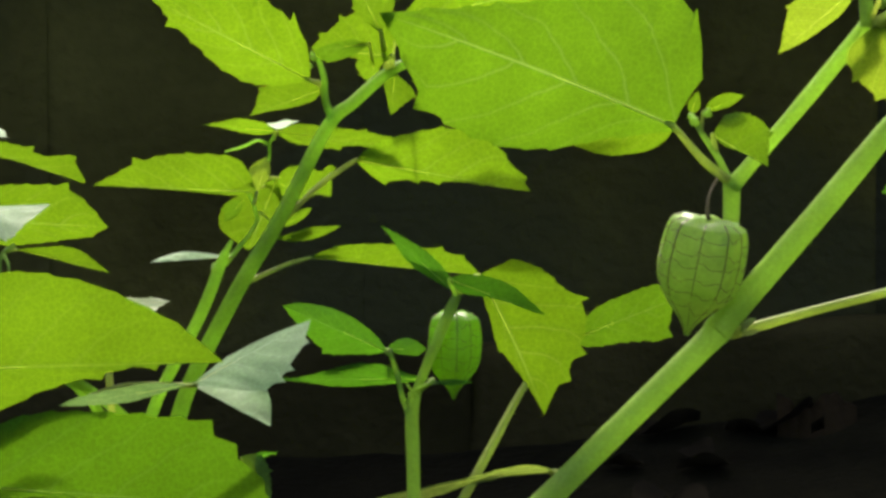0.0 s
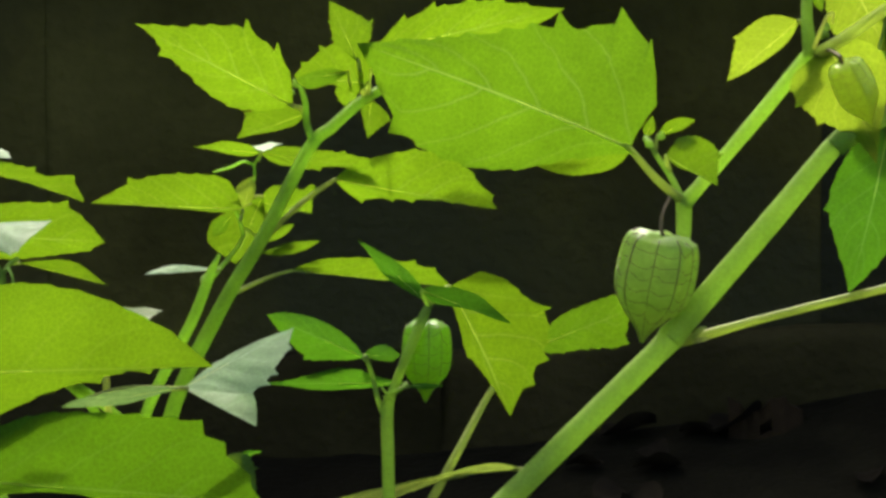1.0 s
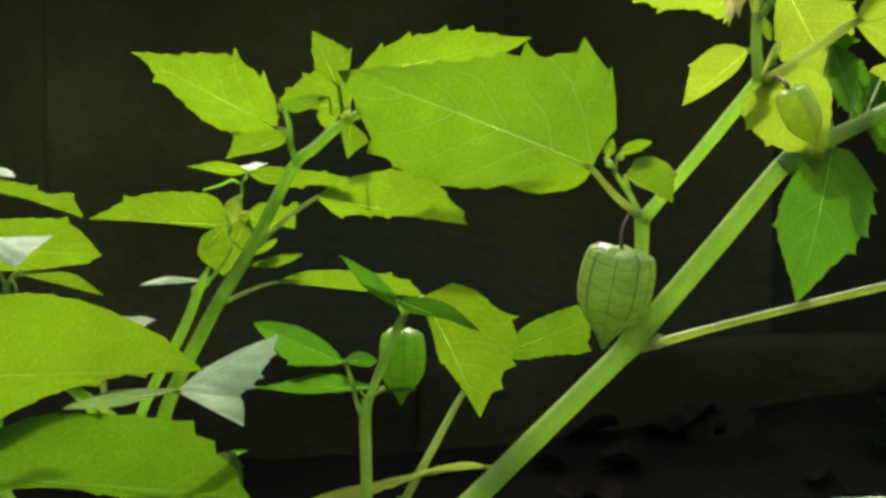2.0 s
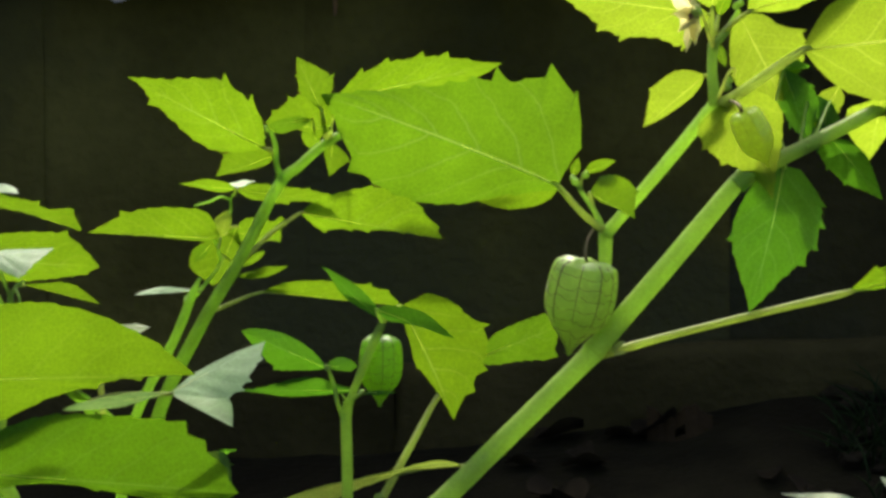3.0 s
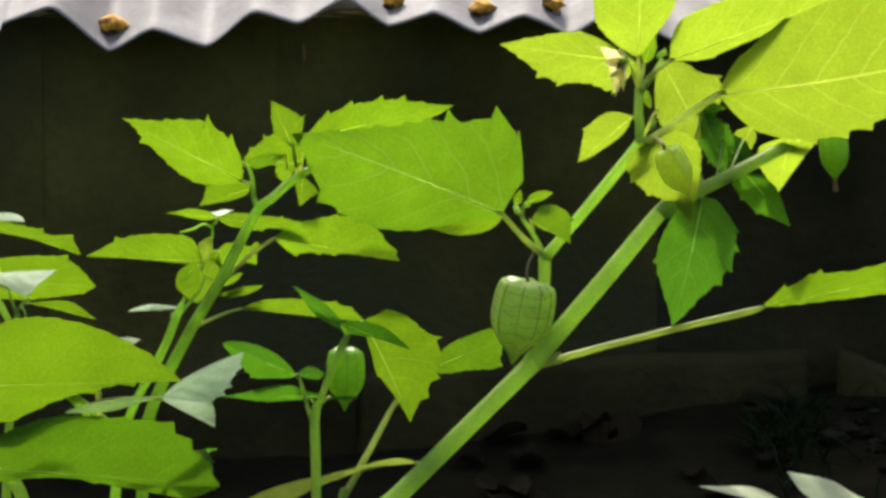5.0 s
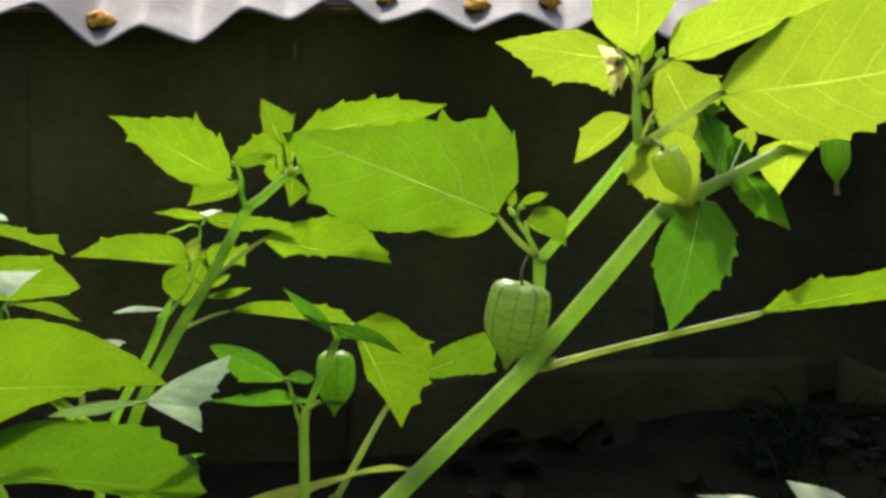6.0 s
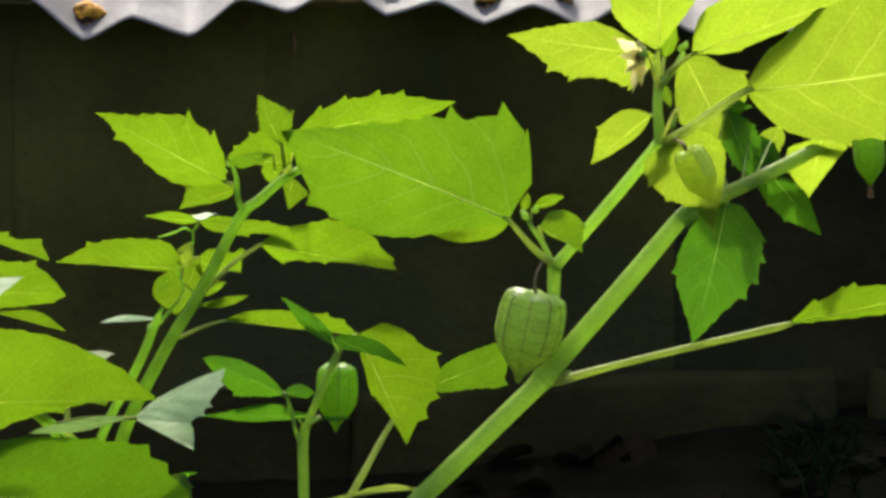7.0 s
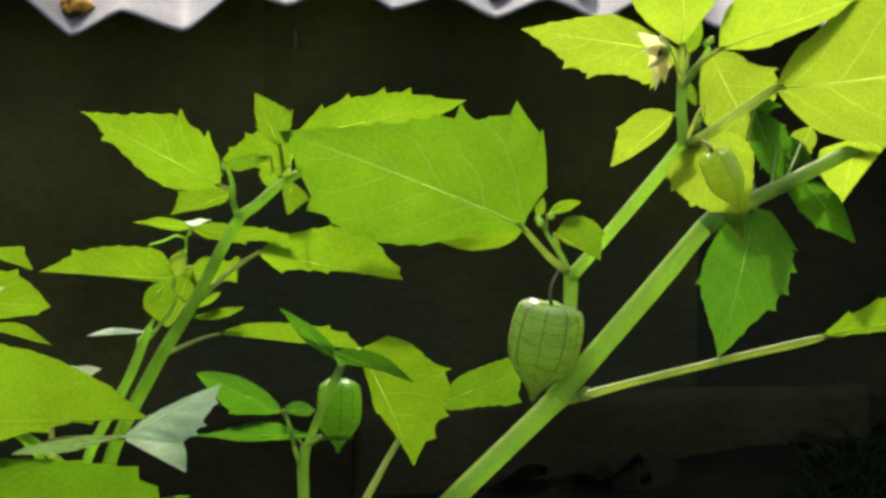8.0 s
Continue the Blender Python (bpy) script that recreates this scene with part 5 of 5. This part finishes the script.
leaf(front, (-0.1167, -0.0550, 0.1172), (-0.0740, -0.0600, 0.1411), (-0.0017, 0.0042, 0.0021), (0.0068, -0.0175, -0.0084), (0.0, 0.2, 0.54, 1.0, 0.91, 0.82, 0.65, 0.3), (0.0, 0.15, 0.4, 0.71, 1.0, 0.94, 0.76, 0.37), (), (0.59, 0.69, 0.88), (0.0000, 0.0000, 0.0000), stalk=[(-0.1557, -0.0207, 0.1079, 0.0014), (-0.1421, -0.0169, 0.1113, 0.0014)], mat=SHEEN_LEAF)
leaf(front, (-0.1167, -0.0550, 0.1175), (-0.0881, -0.0650, 0.1043), (0.0044, 0.0248, 0.0078), (-0.0000, -0.0003, -0.0001), (0.0, 0.09, 0.24, 0.46, 0.64, 0.82, 1.0, 0.63), (0.0, 0.22, 0.59, 1.0, 1.0, 1.0, 1.0, 0.5), (), (), (0.0000, 0.0000, 0.0000), bite=0.04, mat=SHEEN_LEAF)
leaf(front, (-0.1162, -0.0550, 0.1175), (-0.1630, -0.0550, 0.1101), (0.0003, 0.0005, -0.0027), (-0.0004, -0.0006, 0.0031), (0.0, 0.1, 0.26, 0.62, 1.0, 0.97, 0.63, 0.36), (0.0, 0.18, 0.5, 0.99, 1.0, 0.88, 0.73, 0.57), (), (), (0.0000, 0.0000, 0.0000), mat=SHEEN_LEAF)
leaf(front, (-0.1521, 0.0078, 0.1376), (-0.1287, 0.0078, 0.1386), (-0.0007, 0.0098, 0.0015), (0.0013, -0.0197, -0.0003), (0.0, 0.24, 0.54, 0.84, 0.99, 0.94, 0.66, 0.24), (0.0, 0.24, 0.54, 0.84, 0.99, 0.94, 0.66, 0.24), (0.36, 0.69), (0.31, 0.64), (0.0000, 0.0000, 0.0000), bite=0.1, pairs=3)
leaf(front, (-0.1042, 0.0133, 0.0806), (-0.0918, 0.0040, 0.0617), (0.0072, -0.0001, 0.0043), (-0.0029, 0.0098, -0.0030), (0.0, 0.63, 0.9, 1.0, 0.9, 0.67, 0.4, 0.13), (0.0, 0.42, 0.74, 0.96, 0.99, 0.82, 0.52, 0.18), (0.42, 0.85), (0.37, 0.8), (-0.0015, 0.0000, -0.0009), bite=0.14, pairs=3)
leaf(front, (-0.0994, 0.0133, 0.0806), (-0.0903, 0.0093, 0.0828), (-0.0002, 0.0000, 0.0011), (-0.0002, 0.0098, -0.0031), (0.0, 0.63, 0.9, 1.0, 0.9, 0.67, 0.4, 0.13), (0.0, 0.42, 0.74, 0.96, 0.99, 0.82, 0.52, 0.18), (0.53,), (0.47,), (0.0000, 0.0000, 0.0000), bite=0.1, pairs=2, mat=SHADED_LEAF)
seedling = plant("seedling", (0.2133, -0.0400, 0.0000), "small pale green seedling with slender leaves on the soil")
stem("stem", seedling, [(0.2133, -0.0400, -0.0060, 0.0014), (0.2138, -0.0400, 0.0495, 0.0012), (0.2127, -0.0400, 0.0561, 0.0011), (0.2132, -0.0400, 0.0583, 0.0008)])
leaf(seedling, (0.1983, -0.0400, 0.0589), (0.1506, -0.0440, 0.0713), (-0.0006, -0.0037, -0.0013), (0.0022, 0.0126, 0.0043), (0.0, 0.3, 0.81, 1.0, 0.07, 0.07, 0.07, 0.03), (0.0, 0.24, 0.63, 0.9, 1.0, 0.85, 0.6, 0.24), (), (), (0.0000, 0.0000, 0.0000), bite=0.05, stalk=[(0.1986, -0.1751, 0.0814, 0.0010)], mat=SEEDLING_LEAF)
leaf(seedling, (0.2349, -0.0400, 0.0560), (0.1943, -0.0440, 0.0789), (-0.0035, -0.0103, -0.0035), (0.0045, 0.0134, 0.0046), (0.0, 0.13, 0.35, 0.65, 0.97, 1.0, 0.79, 0.39), (0.0, 1.0, 0.99, 0.99, 0.98, 0.78, 0.55, 0.24), (), (), (0.0000, 0.0000, 0.0000), bite=0.05, stalk=[(0.1986, -0.1751, 0.0828, 0.0010)], mat=SEEDLING_LEAF)
leaf(seedling, (0.2236, -0.0400, 0.0589), (0.2556, -0.0440, 0.0586), (0.0009, 0.0102, 0.0035), (-0.0005, -0.0061, -0.0021), (0.0, 0.2, 0.53, 1.0, 0.91, 0.81, 0.56, 0.22), (0.0, 0.17, 0.44, 0.83, 0.92, 1.0, 0.74, 0.3), (), (), (0.0000, 0.0000, 0.0000), bite=0.05, stalk=[(0.1986, -0.1751, 0.0828, 0.0010)], mat=SEEDLING_LEAF)
bud(main, (0.0795, 0.0140, 0.1287), (0.4028, -0.8330, 0.3793), 0.0030)
bud(main, (0.0784, 0.0140, 0.1270), (0.3066, -0.9450, 0.1143), 0.0027)
leaf(main, (0.0546, 0.0300, 0.1997), (0.0145, 0.0300, 0.1943), (0.0011, 0.0050, -0.0089), (-0.0002, -0.0009, 0.0016), (0.0, 0.43, 0.75, 0.94, 1.0, 0.96, 0.69, 0.31), (0.0, 0.25, 0.68, 1.0, 0.81, 0.61, 0.41, 0.16), (), (), (0.0000, 0.0000, 0.0000), bite=0.04)
